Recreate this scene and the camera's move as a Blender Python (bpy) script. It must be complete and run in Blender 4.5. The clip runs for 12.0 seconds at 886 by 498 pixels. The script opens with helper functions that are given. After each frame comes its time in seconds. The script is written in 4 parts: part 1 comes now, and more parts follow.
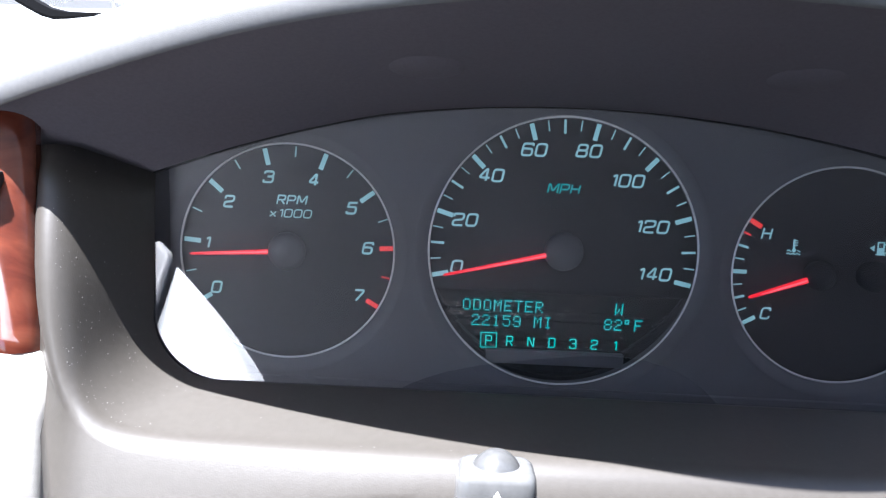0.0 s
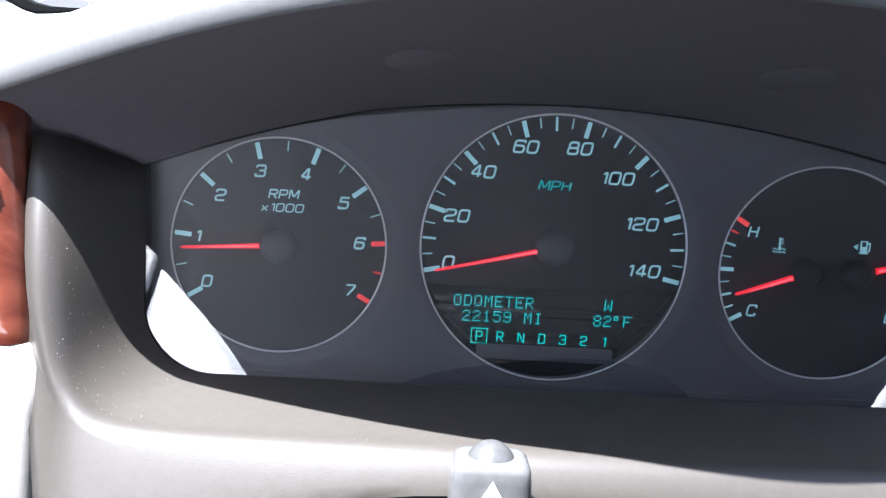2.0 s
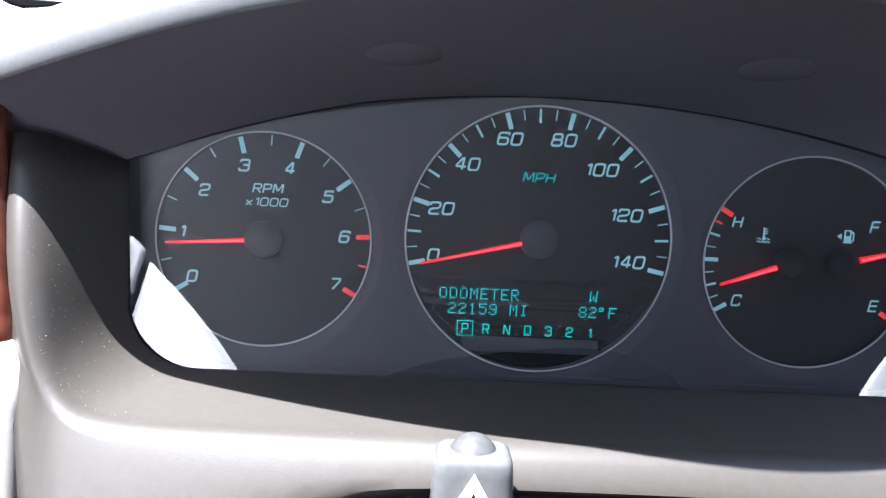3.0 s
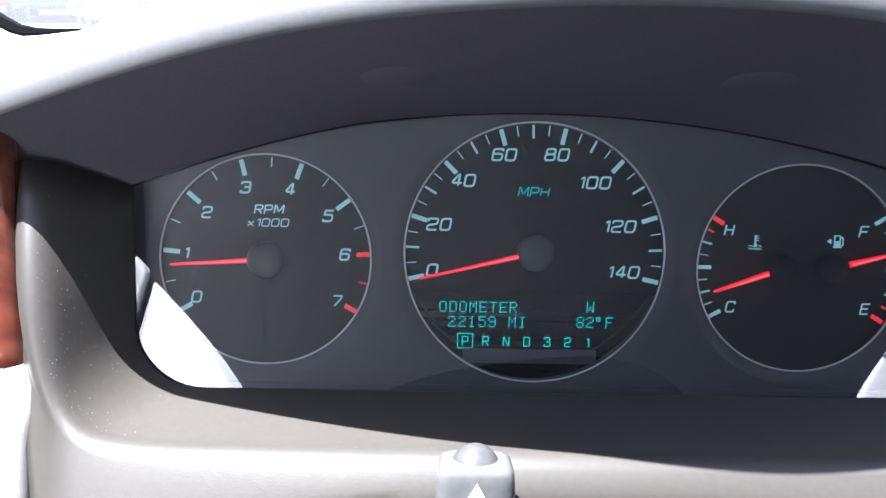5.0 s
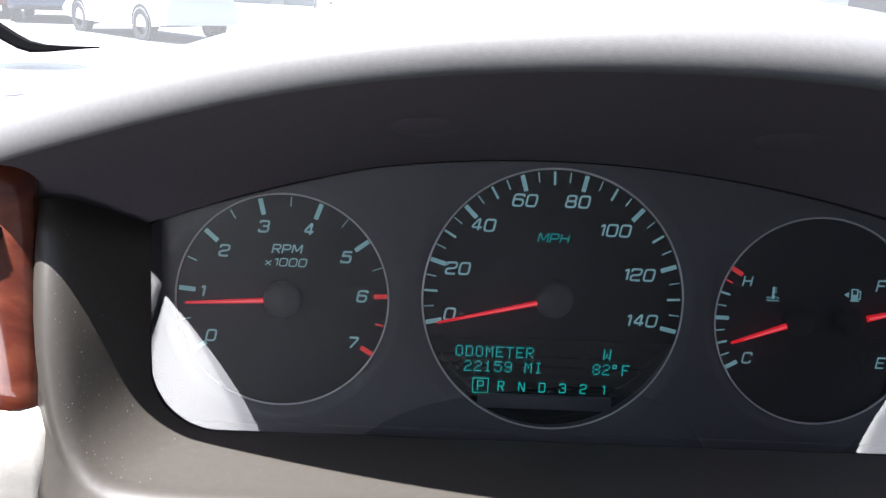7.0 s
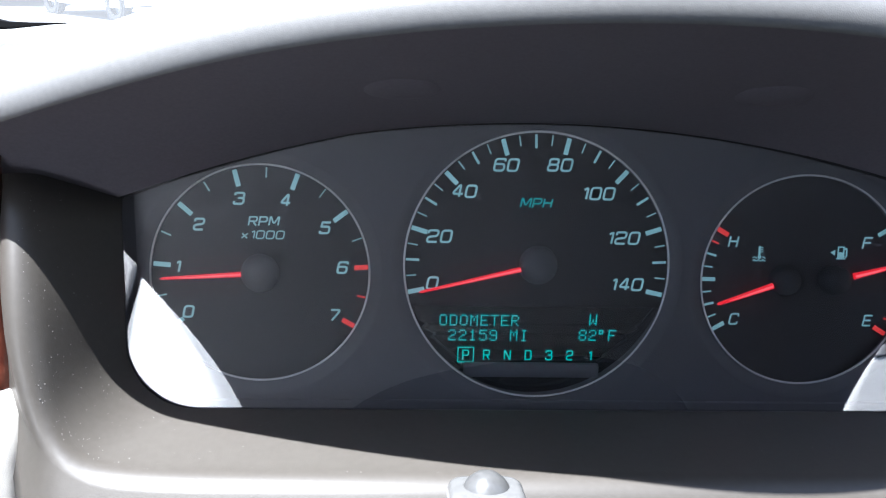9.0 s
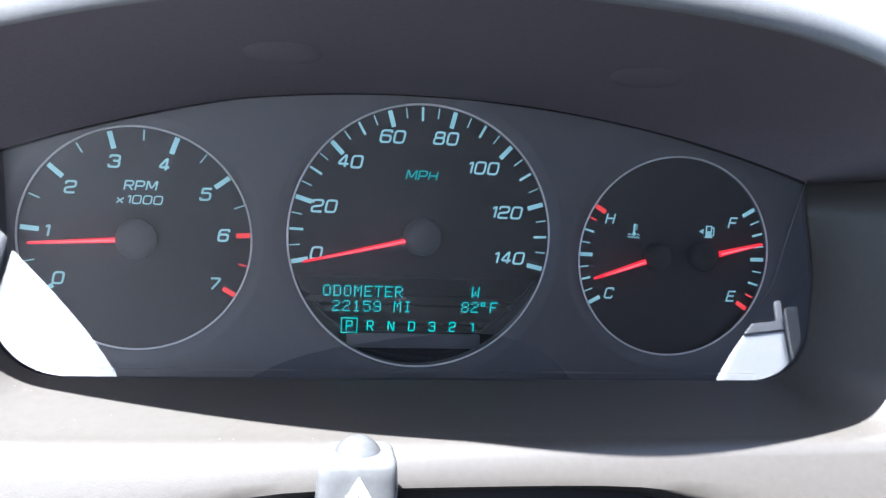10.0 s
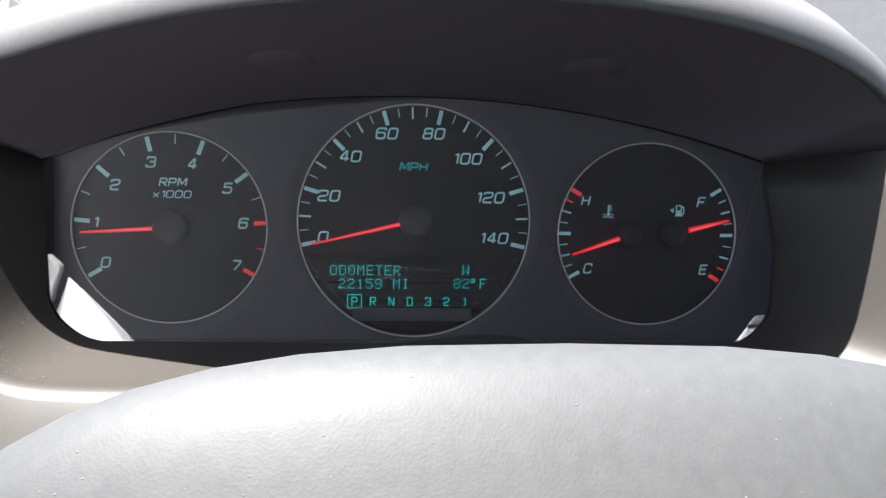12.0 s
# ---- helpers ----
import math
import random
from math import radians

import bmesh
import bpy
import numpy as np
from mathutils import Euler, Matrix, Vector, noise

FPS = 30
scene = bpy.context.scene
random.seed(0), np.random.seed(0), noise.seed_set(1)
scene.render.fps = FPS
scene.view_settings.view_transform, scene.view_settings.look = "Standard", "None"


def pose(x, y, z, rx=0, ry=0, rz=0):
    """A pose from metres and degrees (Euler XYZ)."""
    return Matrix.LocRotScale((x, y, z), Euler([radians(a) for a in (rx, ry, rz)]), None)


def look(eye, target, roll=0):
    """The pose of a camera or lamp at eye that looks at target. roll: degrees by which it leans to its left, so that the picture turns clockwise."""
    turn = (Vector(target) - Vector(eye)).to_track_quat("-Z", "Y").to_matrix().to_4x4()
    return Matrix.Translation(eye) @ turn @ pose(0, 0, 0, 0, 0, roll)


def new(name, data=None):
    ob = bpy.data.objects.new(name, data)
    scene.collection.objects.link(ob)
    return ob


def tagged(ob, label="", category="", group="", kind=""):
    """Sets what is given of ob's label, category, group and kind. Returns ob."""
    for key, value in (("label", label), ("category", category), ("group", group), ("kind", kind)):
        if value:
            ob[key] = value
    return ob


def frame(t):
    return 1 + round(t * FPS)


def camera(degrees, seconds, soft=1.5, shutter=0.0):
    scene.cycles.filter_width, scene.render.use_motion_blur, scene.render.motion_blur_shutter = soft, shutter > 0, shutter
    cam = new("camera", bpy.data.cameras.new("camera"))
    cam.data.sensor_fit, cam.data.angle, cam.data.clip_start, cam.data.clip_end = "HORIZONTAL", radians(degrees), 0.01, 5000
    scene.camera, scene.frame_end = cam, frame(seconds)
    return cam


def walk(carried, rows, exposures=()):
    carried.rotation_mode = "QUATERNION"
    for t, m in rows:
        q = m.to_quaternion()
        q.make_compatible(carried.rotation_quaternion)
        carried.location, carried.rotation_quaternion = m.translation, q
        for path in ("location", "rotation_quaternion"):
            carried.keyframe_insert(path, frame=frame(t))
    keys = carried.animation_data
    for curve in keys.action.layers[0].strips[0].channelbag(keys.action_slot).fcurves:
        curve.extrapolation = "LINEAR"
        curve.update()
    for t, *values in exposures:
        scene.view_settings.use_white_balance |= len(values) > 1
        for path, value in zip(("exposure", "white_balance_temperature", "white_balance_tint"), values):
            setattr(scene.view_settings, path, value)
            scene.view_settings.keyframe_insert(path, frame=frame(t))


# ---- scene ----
cam = camera(59.94, 12.0, soft=1.2)
PATH = [
    (0, (-0.0428, -0.2974, 1.0570), (-0.0532, 0.1727, 0.8871), 2.11),
    (0.5, (-0.0418, -0.2958, 1.0586), (-0.0510, 0.1717, 0.8816), 2.19),
    (1, (-0.0446, -0.2968, 1.0543), (-0.0496, 0.1728, 0.8825), 2.49),
    (1.5, (-0.0445, -0.2970, 1.0526), (-0.0481, 0.1733, 0.8827), 2.23),
    (2, (-0.0482, -0.3002, 1.0535), (-0.0445, 0.1714, 0.8874), 3.13),
    (2.5, (-0.0452, -0.2984, 1.0581), (-0.0422, 0.1692, 0.8812), 3.29),
    (3, (-0.0433, -0.3000, 1.0546), (-0.0373, 0.1696, 0.8829), 2.72),
    (5, (-0.0425, -0.3060, 1.0585), (-0.0371, 0.1660, 0.8937), 1.20),
    (5.5, (-0.0426, -0.3046, 1.0595), (-0.0371, 0.1673, 0.8944), 0.24),
    (6, (-0.0485, -0.3360, 1.0559), (-0.0266, 0.1443, 0.9187), 2.68),
    (6.5, (-0.0441, -0.3244, 1.0701), (-0.0394, 0.1548, 0.9274), 1.62),
    (6.7, (-0.0536, -0.3046, 1.0711), (-0.0454, 0.1695, 0.9125), 2.64),
    (8.5, (-0.0568, -0.2930, 1.0670), (-0.0316, 0.1813, 0.9106), 2.18),
    (9, (-0.0530, -0.2945, 1.0653), (-0.0313, 0.1744, 0.8931), 1.76),
    (9.5, (-0.0632, -0.2925, 1.0637), (-0.0087, 0.1686, 0.8780), 4.03),
    (10, (-0.0426, -0.2988, 1.0615), (0.0374, 0.1614, 0.8831), 5.46),
    (10.5, (-0.0305, -0.3016, 1.0669), (0.0332, 0.1576, 0.8796), 4.80),
    (11, (-0.0214, -0.3121, 1.0677), (0.0196, 0.1516, 0.8763), 2.43),
    (11.5, (-0.0237, -0.3198, 1.0622), (0.0141, 0.1434, 0.8819), 2.37),
    (12, (-0.0154, -0.3493, 1.0555), (0.0234, 0.1183, 0.8967), 2.20),
]
walk(cam, [(t, look(eye, target, roll)) for t, eye, target, roll in PATH],
     exposures=[(0, 3.45, 5650, 13), (5.4, 3.42, 5650, 13), (6.1, 3.00, 5900, 13), (6.7, 2.60, 6050, 13), (8.3, 2.82, 5650, 10), (9.2, 3.30, 5650, 10), (10.0, 3.80, 5500, 11), (10.8, 3.80, 5500, 12), (11.4, 3.40, 5950, 14), (11.8, 2.90, 6050, 12), (12.0, 2.75, 6150, 12)])

# ---- world, sun, light ----
world = bpy.data.worlds.new("sky")
scene.world = world
world.use_nodes = True
wn = world.node_tree.nodes
sky = wn.new("ShaderNodeTexSky")
sky.sky_type = "NISHITA"
sky.sun_disc = False
SUN_FROM = Vector((-0.352, -0.017, 1.038)).normalized()
sky.sun_elevation = math.asin(SUN_FROM.z)
sky.sun_rotation = math.atan2(SUN_FROM.x, SUN_FROM.y)
wn["Background"].inputs["Strength"].default_value = 0.053
world.node_tree.links.new(sky.outputs[0], wn["Background"].inputs["Color"])
sun_data = bpy.data.lights.new("sun", "SUN")
sun_data.energy, sun_data.angle, sun_data.color = 3.75, radians(0.5), (1.0, 0.95, 0.88)
sun = new("sun", sun_data)
sun.matrix_world = look(SUN_FROM * 20, (0, 0, 0))

# the leaning frame of the instrument panel: x right, y ahead, z up along the dial faces
PANEL = pose(0, 0, 0.95, -14.7)


# ---- materials ----
def principled(name, color, rough=0.5, metal=0.0, spec=0.5):
    m = bpy.data.materials.new(name)
    m.use_nodes = True
    b = m.node_tree.nodes["Principled BSDF"]
    b.inputs["Base Color"].default_value = (*color, 1)
    b.inputs["Roughness"].default_value = rough
    b.inputs["Metallic"].default_value = metal
    b.inputs["Specular IOR Level"].default_value = spec
    return m


def textured(name, dark, light, scale, rough=0.5, bump=0.0, bump_scale=900.0, kind="noise", metal=0.0, spec=0.5, big=6.0):
    """A material with two scales of tone and a fine bump, in object coordinates."""
    m = principled(name, light, rough, metal, spec)
    n, l = m.node_tree.nodes, m.node_tree.links
    b = n["Principled BSDF"]
    co = n.new("ShaderNodeTexCoord")
    fine = n.new("ShaderNodeTexNoise")
    fine.inputs["Scale"].default_value, fine.inputs["Detail"].default_value = scale, 6
    l.new(co.outputs["Object"], fine.inputs["Vector"])
    coarse = n.new("ShaderNodeTexNoise")
    coarse.inputs["Scale"].default_value = big
    l.new(co.outputs["Object"], coarse.inputs["Vector"])
    both = n.new("ShaderNodeMath")
    both.operation = "MULTIPLY_ADD"
    both.inputs[1].default_value = 0.6
    l.new(fine.outputs["Fac"], both.inputs[0])
    half = n.new("ShaderNodeMath")
    half.operation = "MULTIPLY"
    half.inputs[1].default_value = 0.4
    l.new(coarse.outputs["Fac"], half.inputs[0])
    l.new(half.outputs[0], both.inputs[2])
    ramp = n.new("ShaderNodeValToRGB")
    ramp.color_ramp.elements[0].position, ramp.color_ramp.elements[1].position = 0.3, 0.7
    ramp.color_ramp.elements[0].color, ramp.color_ramp.elements[1].color = (*dark, 1), (*light, 1)
    l.new(both.outputs[0], ramp.inputs[0])
    l.new(ramp.outputs[0], b.inputs["Base Color"])
    if bump:
        tex = n.new("ShaderNodeTexVoronoi" if kind == "grain" else "ShaderNodeTexNoise")
        tex.inputs["Scale"].default_value = bump_scale
        l.new(co.outputs["Object"], tex.inputs["Vector"])
        bm_node = n.new("ShaderNodeBump")
        bm_node.inputs["Strength"].default_value, bm_node.inputs["Distance"].default_value = bump, 0.0006
        l.new(tex.outputs[0], bm_node.inputs["Height"])
        l.new(bm_node.outputs[0], b.inputs["Normal"])
    return m


def glowing(name, color, strength, base=(0.02, 0.02, 0.02)):
    m = principled(name, base, 0.5)
    b = m.node_tree.nodes["Principled BSDF"]
    b.inputs["Emission Color"].default_value = (*color, 1)
    b.inputs["Emission Strength"].default_value = strength
    return m


def pane_material(name, tint, gloss=0.05):
    m = bpy.data.materials.new(name)
    m.use_nodes = True
    n, l = m.node_tree.nodes, m.node_tree.links
    n.remove(n["Principled BSDF"])
    clear, shine, mix = n.new("ShaderNodeBsdfTransparent"), n.new("ShaderNodeBsdfGlossy"), n.new("ShaderNodeMixShader")
    clear.inputs[0].default_value = (*tint, 1)
    shine.inputs["Roughness"].default_value = 0.01
    mix.inputs[0].default_value = gloss
    l.new(clear.outputs[0], mix.inputs[1])
    l.new(shine.outputs[0], mix.inputs[2])
    l.new(mix.outputs[0], n["Material Output"].inputs[0])
    return m


def hazed(m, share_of):
    """Adds a thin pale film to a pane, standing in for glare and haze."""
    n, l = m.node_tree.nodes, m.node_tree.links
    out = n["Material Output"]
    before = out.inputs[0].links[0].from_socket
    film, mix = n.new("ShaderNodeBsdfTranslucent"), n.new("ShaderNodeMixShader")
    film.inputs[0].default_value = (0.8, 0.8, 0.78, 1)
    mix.inputs[0].default_value = share_of
    l.new(before, mix.inputs[1])
    l.new(film.outputs[0], mix.inputs[2])
    l.new(mix.outputs[0], out.inputs[0])
    return m


def burl(name):
    m = principled(name, (0.2, 0.05, 0.02), 0.12)
    n, l = m.node_tree.nodes, m.node_tree.links
    b = n["Principled BSDF"]
    b.inputs["Coat Weight"].default_value, b.inputs["Coat Roughness"].default_value = 1.0, 0.04
    co = n.new("ShaderNodeTexCoord")
    warp = n.new("ShaderNodeTexNoise")
    warp.inputs["Scale"].default_value, warp.inputs["Detail"].default_value, warp.inputs["Distortion"].default_value = 42, 6, 1.6
    l.new(co.outputs["Object"], warp.inputs["Vector"])
    ramp = n.new("ShaderNodeValToRGB")
    e = ramp.color_ramp.elements
    e[0].position, e[0].color = 0.3, (0.058, 0.011, 0.007, 1)
    e[1].position, e[1].color = 0.72, (0.185, 0.055, 0.030, 1)
    mid = e.new(0.5)
    mid.color = (0.115, 0.028, 0.016, 1)
    l.new(warp.outputs["Fac"], ramp.inputs[0])
    l.new(ramp.outputs[0], b.inputs["Base Color"])
    return m


MAT = {
    "charcoal": textured("charcoal plastic", (0.112, 0.102, 0.116), (0.138, 0.126, 0.143), 700, 0.6, 0.12, 1500, spec=0.35),
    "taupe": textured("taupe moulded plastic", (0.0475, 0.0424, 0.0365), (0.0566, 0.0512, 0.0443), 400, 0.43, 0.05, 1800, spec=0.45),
    "pad": textured("grained grey dash pad", (0.130, 0.129, 0.127), (0.158, 0.157, 0.154), 500, 0.6, 0.07, 2600, kind="grain"),
    "cream": textured("cream grained pad", (0.3563, 0.3391, 0.3103), (0.4253, 0.408, 0.3736), 400, 0.6, 0.10, 2200, kind="grain"),
    "plate": textured("satin black face plate", (0.107, 0.108, 0.124), (0.133, 0.134, 0.154), 900, 0.5, 0.15, 2500, spec=0.4),
    "dial": textured("matt black dial", (0.039, 0.0395, 0.046), (0.050, 0.0505, 0.058), 900, 0.6, 0.05, 2500, spec=0.3),
    "hub": textured("black needle cap", (0.100, 0.100, 0.112), (0.130, 0.130, 0.146), 900, 0.42, 0.10, 3000),
    "chrome": principled("bright ring", (0.96, 0.96, 0.97), 0.22, 0.12, 1.0),
    "mark": glowing("pale teal print", (0.32, 0.72, 0.76), 0.040, (0.48, 0.70, 0.71)),
    "green": glowing("lit green print", (0.0, 0.72, 0.66), 0.036, (0.05, 0.30, 0.28)),
    "redmark": glowing("red print", (1.0, 0.05, 0.05), 0.06897, (0.43, 0.04, 0.035)),
    "needle": glowing("lit red needle", (1.0, 0.015, 0.03), 0.095, (0.42, 0.02, 0.028)),
    "needlecore": glowing("lit pink needle core", (1.0, 0.12, 0.14), 0.13, (0.6, 0.2, 0.2)),
    "vfd": glowing("lit blue green segments", (0.03, 0.78, 0.72), 0.06897),
    "vfdbright": glowing("lit green segments", (0.02, 0.85, 0.70), 0.07471),
    "smoked": principled("smoked display window", (0.16, 0.16, 0.17), 0.07, 0.75, 1.0),
    "gloss": principled("glossy black plastic", (0.006, 0.006, 0.007), 0.12),
    "lens": pane_material("clear plastic lens", (0.97, 0.97, 0.97), 0.092),
    # film imitates the veil of the dash mirrored in the windscreen
    "glass": hazed(pane_material("window glass", (0.97, 0.98, 0.97), 0.03), 0.08),
    "wood": burl("red burl wood veneer"),
    "black": principled("black rubber", (0.012, 0.012, 0.013), 0.6),
    "frit": principled("black ceramic border", (0.004, 0.004, 0.0045), 0.9, 0.0, 0.08),
    "void": principled("black cavity plastic", (0.008, 0.008, 0.009), 0.8),
    "button": textured("pale grey satin plastic", (0.085, 0.085, 0.084), (0.115, 0.115, 0.113), 300, 0.26, 0.03, 1200),
    "smoke": textured("cloudy grey plastic", (0.055, 0.055, 0.054), (0.085, 0.085, 0.084), 500, 0.3, 0.05, 1500),
    # kept far paler than the hub pad so the lens mirrors it white
    "spoke": textured("pale cream mirrored spoke", (0.78, 0.78, 0.77), (0.86, 0.86, 0.85), 200, 0.45, 0.1, 1500),
    "rimgrey": textured("grey mirrored rim", (0.20, 0.20, 0.205), (0.25, 0.25, 0.255), 200, 0.55, 0.1, 1500),
    "rimdark": textured("dark mirrored rim", (0.030, 0.030, 0.031), (0.042, 0.042, 0.044), 200, 0.55, 0.1, 1500),
    "podgrey": textured("pale grey switch plastic", (0.24, 0.24, 0.245), (0.29, 0.29, 0.295), 200, 0.45, 0.1, 1500),
    "lensedge": principled("lens edge glint", (0.2, 0.2, 0.2133), 0.35),
    "dust": principled("pale dust", (0.2067, 0.2, 0.1867), 0.9),
    "white": principled("white print", (0.85, 0.85, 0.85), 0.5),
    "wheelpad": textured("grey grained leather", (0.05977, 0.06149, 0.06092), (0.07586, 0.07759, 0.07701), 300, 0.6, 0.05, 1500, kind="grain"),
    "headliner": textured("pale grey headliner cloth", (0.58, 0.58, 0.595), (0.66, 0.66, 0.675), 300, 0.9, 0.4, 900),
    "cloth": textured("dark cabin cloth", (0.03, 0.03, 0.032), (0.05, 0.05, 0.052), 200, 0.9, 0.4, 700),
    "seatcloth": textured("grey seat cloth", (0.1538, 0.1538, 0.1615), (0.2, 0.2, 0.2077), 60, 0.9, 0.4, 700),
    "doorcloth": textured("grey door trim cloth", (0.10, 0.10, 0.105), (0.13, 0.13, 0.135), 200, 0.9, 0.4, 700),
    "asphalt": textured("sun bleached asphalt", (0.12, 0.12, 0.117), (0.165, 0.163, 0.16), 9, 0.85, 0.3, 60, big=0.3),
    "paintwhite": principled("white car paint", (0.6154, 0.6154, 0.6154), 0.15),
    "paintblue": principled("dark blue car paint", (0.05, 0.08, 0.13), 0.2),
    "paintsilver": principled("silver car paint", (0.3846, 0.3846, 0.3923), 0.2, 0.3),
    "paintred": principled("dark red car paint", (0.25, 0.03, 0.03), 0.2),
    # pale base colour stands in for the sky reflected in the windows
    "autoglass": principled("car glass toned for mirrored sky", (0.30, 0.33, 0.34), 0.05),
    "tyre": principled("tyre rubber", (0.02, 0.02, 0.02), 0.8),
    "alloy": principled("silver alloy", (0.6, 0.6, 0.61), 0.3, 0.7),
    "stucco": textured("pale stucco", (0.26, 0.275, 0.25), (0.30, 0.315, 0.29), 6, 0.9, 0.3, 40, big=0.5),
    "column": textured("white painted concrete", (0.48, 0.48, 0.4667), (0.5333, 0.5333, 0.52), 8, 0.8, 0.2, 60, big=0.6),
    "shade": textured("grey wall toned for shade", (0.1333, 0.1333, 0.14), (0.18, 0.18, 0.1867), 5, 0.9, 0.2, 40, big=0.5),
    "lamp": principled("clear lamp lens", (0.7, 0.7, 0.72), 0.1),
}


MAT["smoked"].node_tree.nodes["Principled BSDF"].inputs["IOR"].default_value = 1.85


# ---- helpers ----
def thing(name, label, category, m=None, group="", kind=""):
    ob = new(name)
    ob.empty_display_size = 0.02
    ob.matrix_world = m if m is not None else PANEL
    return tagged(ob, label, category, group, kind)


def part(name, bm, material, parent, label="", m=None, smooth=True):
    me = bpy.data.meshes.new(name)
    bmesh.ops.recalc_face_normals(bm, faces=bm.faces)
    bm.to_mesh(me)
    bm.free()
    if smooth:
        for p in me.polygons:
            p.use_smooth = True
        me.set_sharp_from_angle(angle=radians(38))
    me.materials.append(MAT[material])
    ob = new(name, me)
    ob.parent = parent
    if m is not None:
        ob.matrix_local = m
    if label:
        ob["label"] = label
    return ob


def share(name, me, parent, m, label=""):
    ob = new(name, me)
    ob.parent = parent
    ob.matrix_local = m
    if label:
        ob["label"] = label
    return ob


def sheet(rows, closed=False):
    """A grid of faces over rows of points."""
    bm = bmesh.new()
    vs = [[bm.verts.new(p) for p in row] for row in rows]
    k = len(rows[0])
    for a, b in zip(vs, vs[1:]):
        for i in range(k if closed else k - 1):
            j = (i + 1) % k
            bm.faces.new((a[i], a[j], b[j], b[i]))
    return bm


def solid(ob, thick, offset=1.0):
    mod = ob.modifiers.new("thickness", "SOLIDIFY")
    mod.thickness, mod.offset = thick, offset
    return ob


def box(x0, x1, y0, y1, z0, z1, bevel=0.0, seg=2):
    bm = bmesh.new()
    bmesh.ops.create_cube(bm, size=1, matrix=Matrix.LocRotScale(((x0 + x1) / 2, (y0 + y1) / 2, (z0 + z1) / 2), None, (x1 - x0, y1 - y0, z1 - z0)))
    if bevel:
        bmesh.ops.bevel(bm, geom=bm.edges[:], offset=bevel, segments=seg, affect="EDGES", profile=0.5)
    return bm


def prism(outline, y0, y1, bevel=0.0, seg=2):
    """A flat outline in x and z, thick from y0 to y1."""
    bm = bmesh.new()
    f = bm.faces.new([bm.verts.new((x, y0, z)) for x, z in outline])
    top = bmesh.ops.extrude_face_region(bm, geom=[f])
    bmesh.ops.translate(bm, vec=(0, y1 - y0, 0), verts=[v for v in top["geom"] if isinstance(v, bmesh.types.BMVert)])
    if bevel:
        bmesh.ops.bevel(bm, geom=[e for e in bm.edges if e.is_boundary or abs(e.verts[0].co.y - e.verts[1].co.y) < 1e-6], offset=bevel, segments=seg, affect="EDGES", profile=0.5)
    return bm


def lathe(profile, n=64):
    """Turns (radius, depth) pairs round the y axis."""
    rows = []
    for r, y in profile:
        rows.append([(r * math.cos(2 * math.pi * i / n), y, r * math.sin(2 * math.pi * i / n)) for i in range(n)])
    bm = sheet(rows, True)
    bmesh.ops.remove_doubles(bm, verts=bm.verts, dist=1e-7)
    return bm


def ring(r, minor, n=160, k=8):
    rows = []
    for i in range(k + 1):
        a = 2 * math.pi * i / k
        rows.append((r + minor * math.cos(a), minor * math.sin(a)))
    return lathe(rows, n)


def polar(cx, cz, r, deg, y=0.0):
    return (cx + r * math.cos(radians(deg)), y, cz + r * math.sin(radians(deg)))


# ---- outlines of the instrument panel ----
def lens_outline(grow=0.0, frame_side=False):
    """The lens's edge, or the softer loop that the front frame follows."""
    pts = []
    drop, low, fall = (0.0, -0.0610, 0.0015) if frame_side else (0.0058, -0.0626, 0.0)
    cx, cz, cr = (-0.134, -0.0235, 0.036) if frame_side else (-0.141, -0.0331, 0.0295)
    for i in range(41):
        x = -0.170 + 0.343 * i / 40
        pts.append((x, 0.0585 - 0.95 * (x - 0.001) ** 2 - drop * max(0.0, -0.075 - x) / 0.095))
    wide = 0.0 if frame_side else 0.0055
    pts += [(0.1745 + wide * 0.2, 0.015), (0.176 + wide * 0.6, 0.0), (0.1765 + wide, -0.012)]
    for i in range(15):
        a = radians(-90 * i / 14)
        pts.append((0.1520 + wide + 0.0245 * math.cos(a), -0.0365 + (0.0 if frame_side else -0.0016) + 0.0245 * math.sin(a)))
    for i in range(1, 20):
        pts.append((0.1520 + wide + (cx - 0.1520 - wide) * i / 20, low + fall * min(1.0, i / 14)))
    for i in range(15):
        a = radians(-90 - 90 * i / 14)
        pts.append((cx + cr * math.cos(a), cz + cr * math.sin(a)))
    pts += [(-0.1702, -0.012), (-0.1704, 0.002), (-0.1704, 0.016)]
    out = []
    for i, (x, z) in enumerate(pts):
        px, pz = pts[i - 1]
        qx, qz = pts[(i + 1) % len(pts)]
        d = math.hypot(qx - px, qz - pz)
        out.append((x - grow * (qz - pz) / d, z + grow * (qx - px) / d))
    return out


EYE_LINE = Vector((-0.045, -0.315, 0.035))


def hood_at(x):
    """A point of the hood's front lip: it bows towards the driver and falls back at both ends."""
    c = max(-0.27, min(0.30, x))
    base = Vector((c, -0.1086 + 1.6 * (c + 0.0143) ** 2, 0.0803 - 0.36 * c * c - 1.5 * c ** 4 + 0.042 * c))
    y = -0.1105 + 1.53 * (c - 0.008) ** 2 - 8.0 * (c - 0.008) ** 4
    y -= 0.062 * max(0.0, min(0.14, c + 0.038))
    k = (y - EYE_LINE.y) / (base.y - EYE_LINE.y)
    p = EYE_LINE + (base - EYE_LINE) * k
    p.z -= 0.0004
    return p


HOOD_X = [hood_at(-0.30 + 0.004 * i) for i in range(151)]


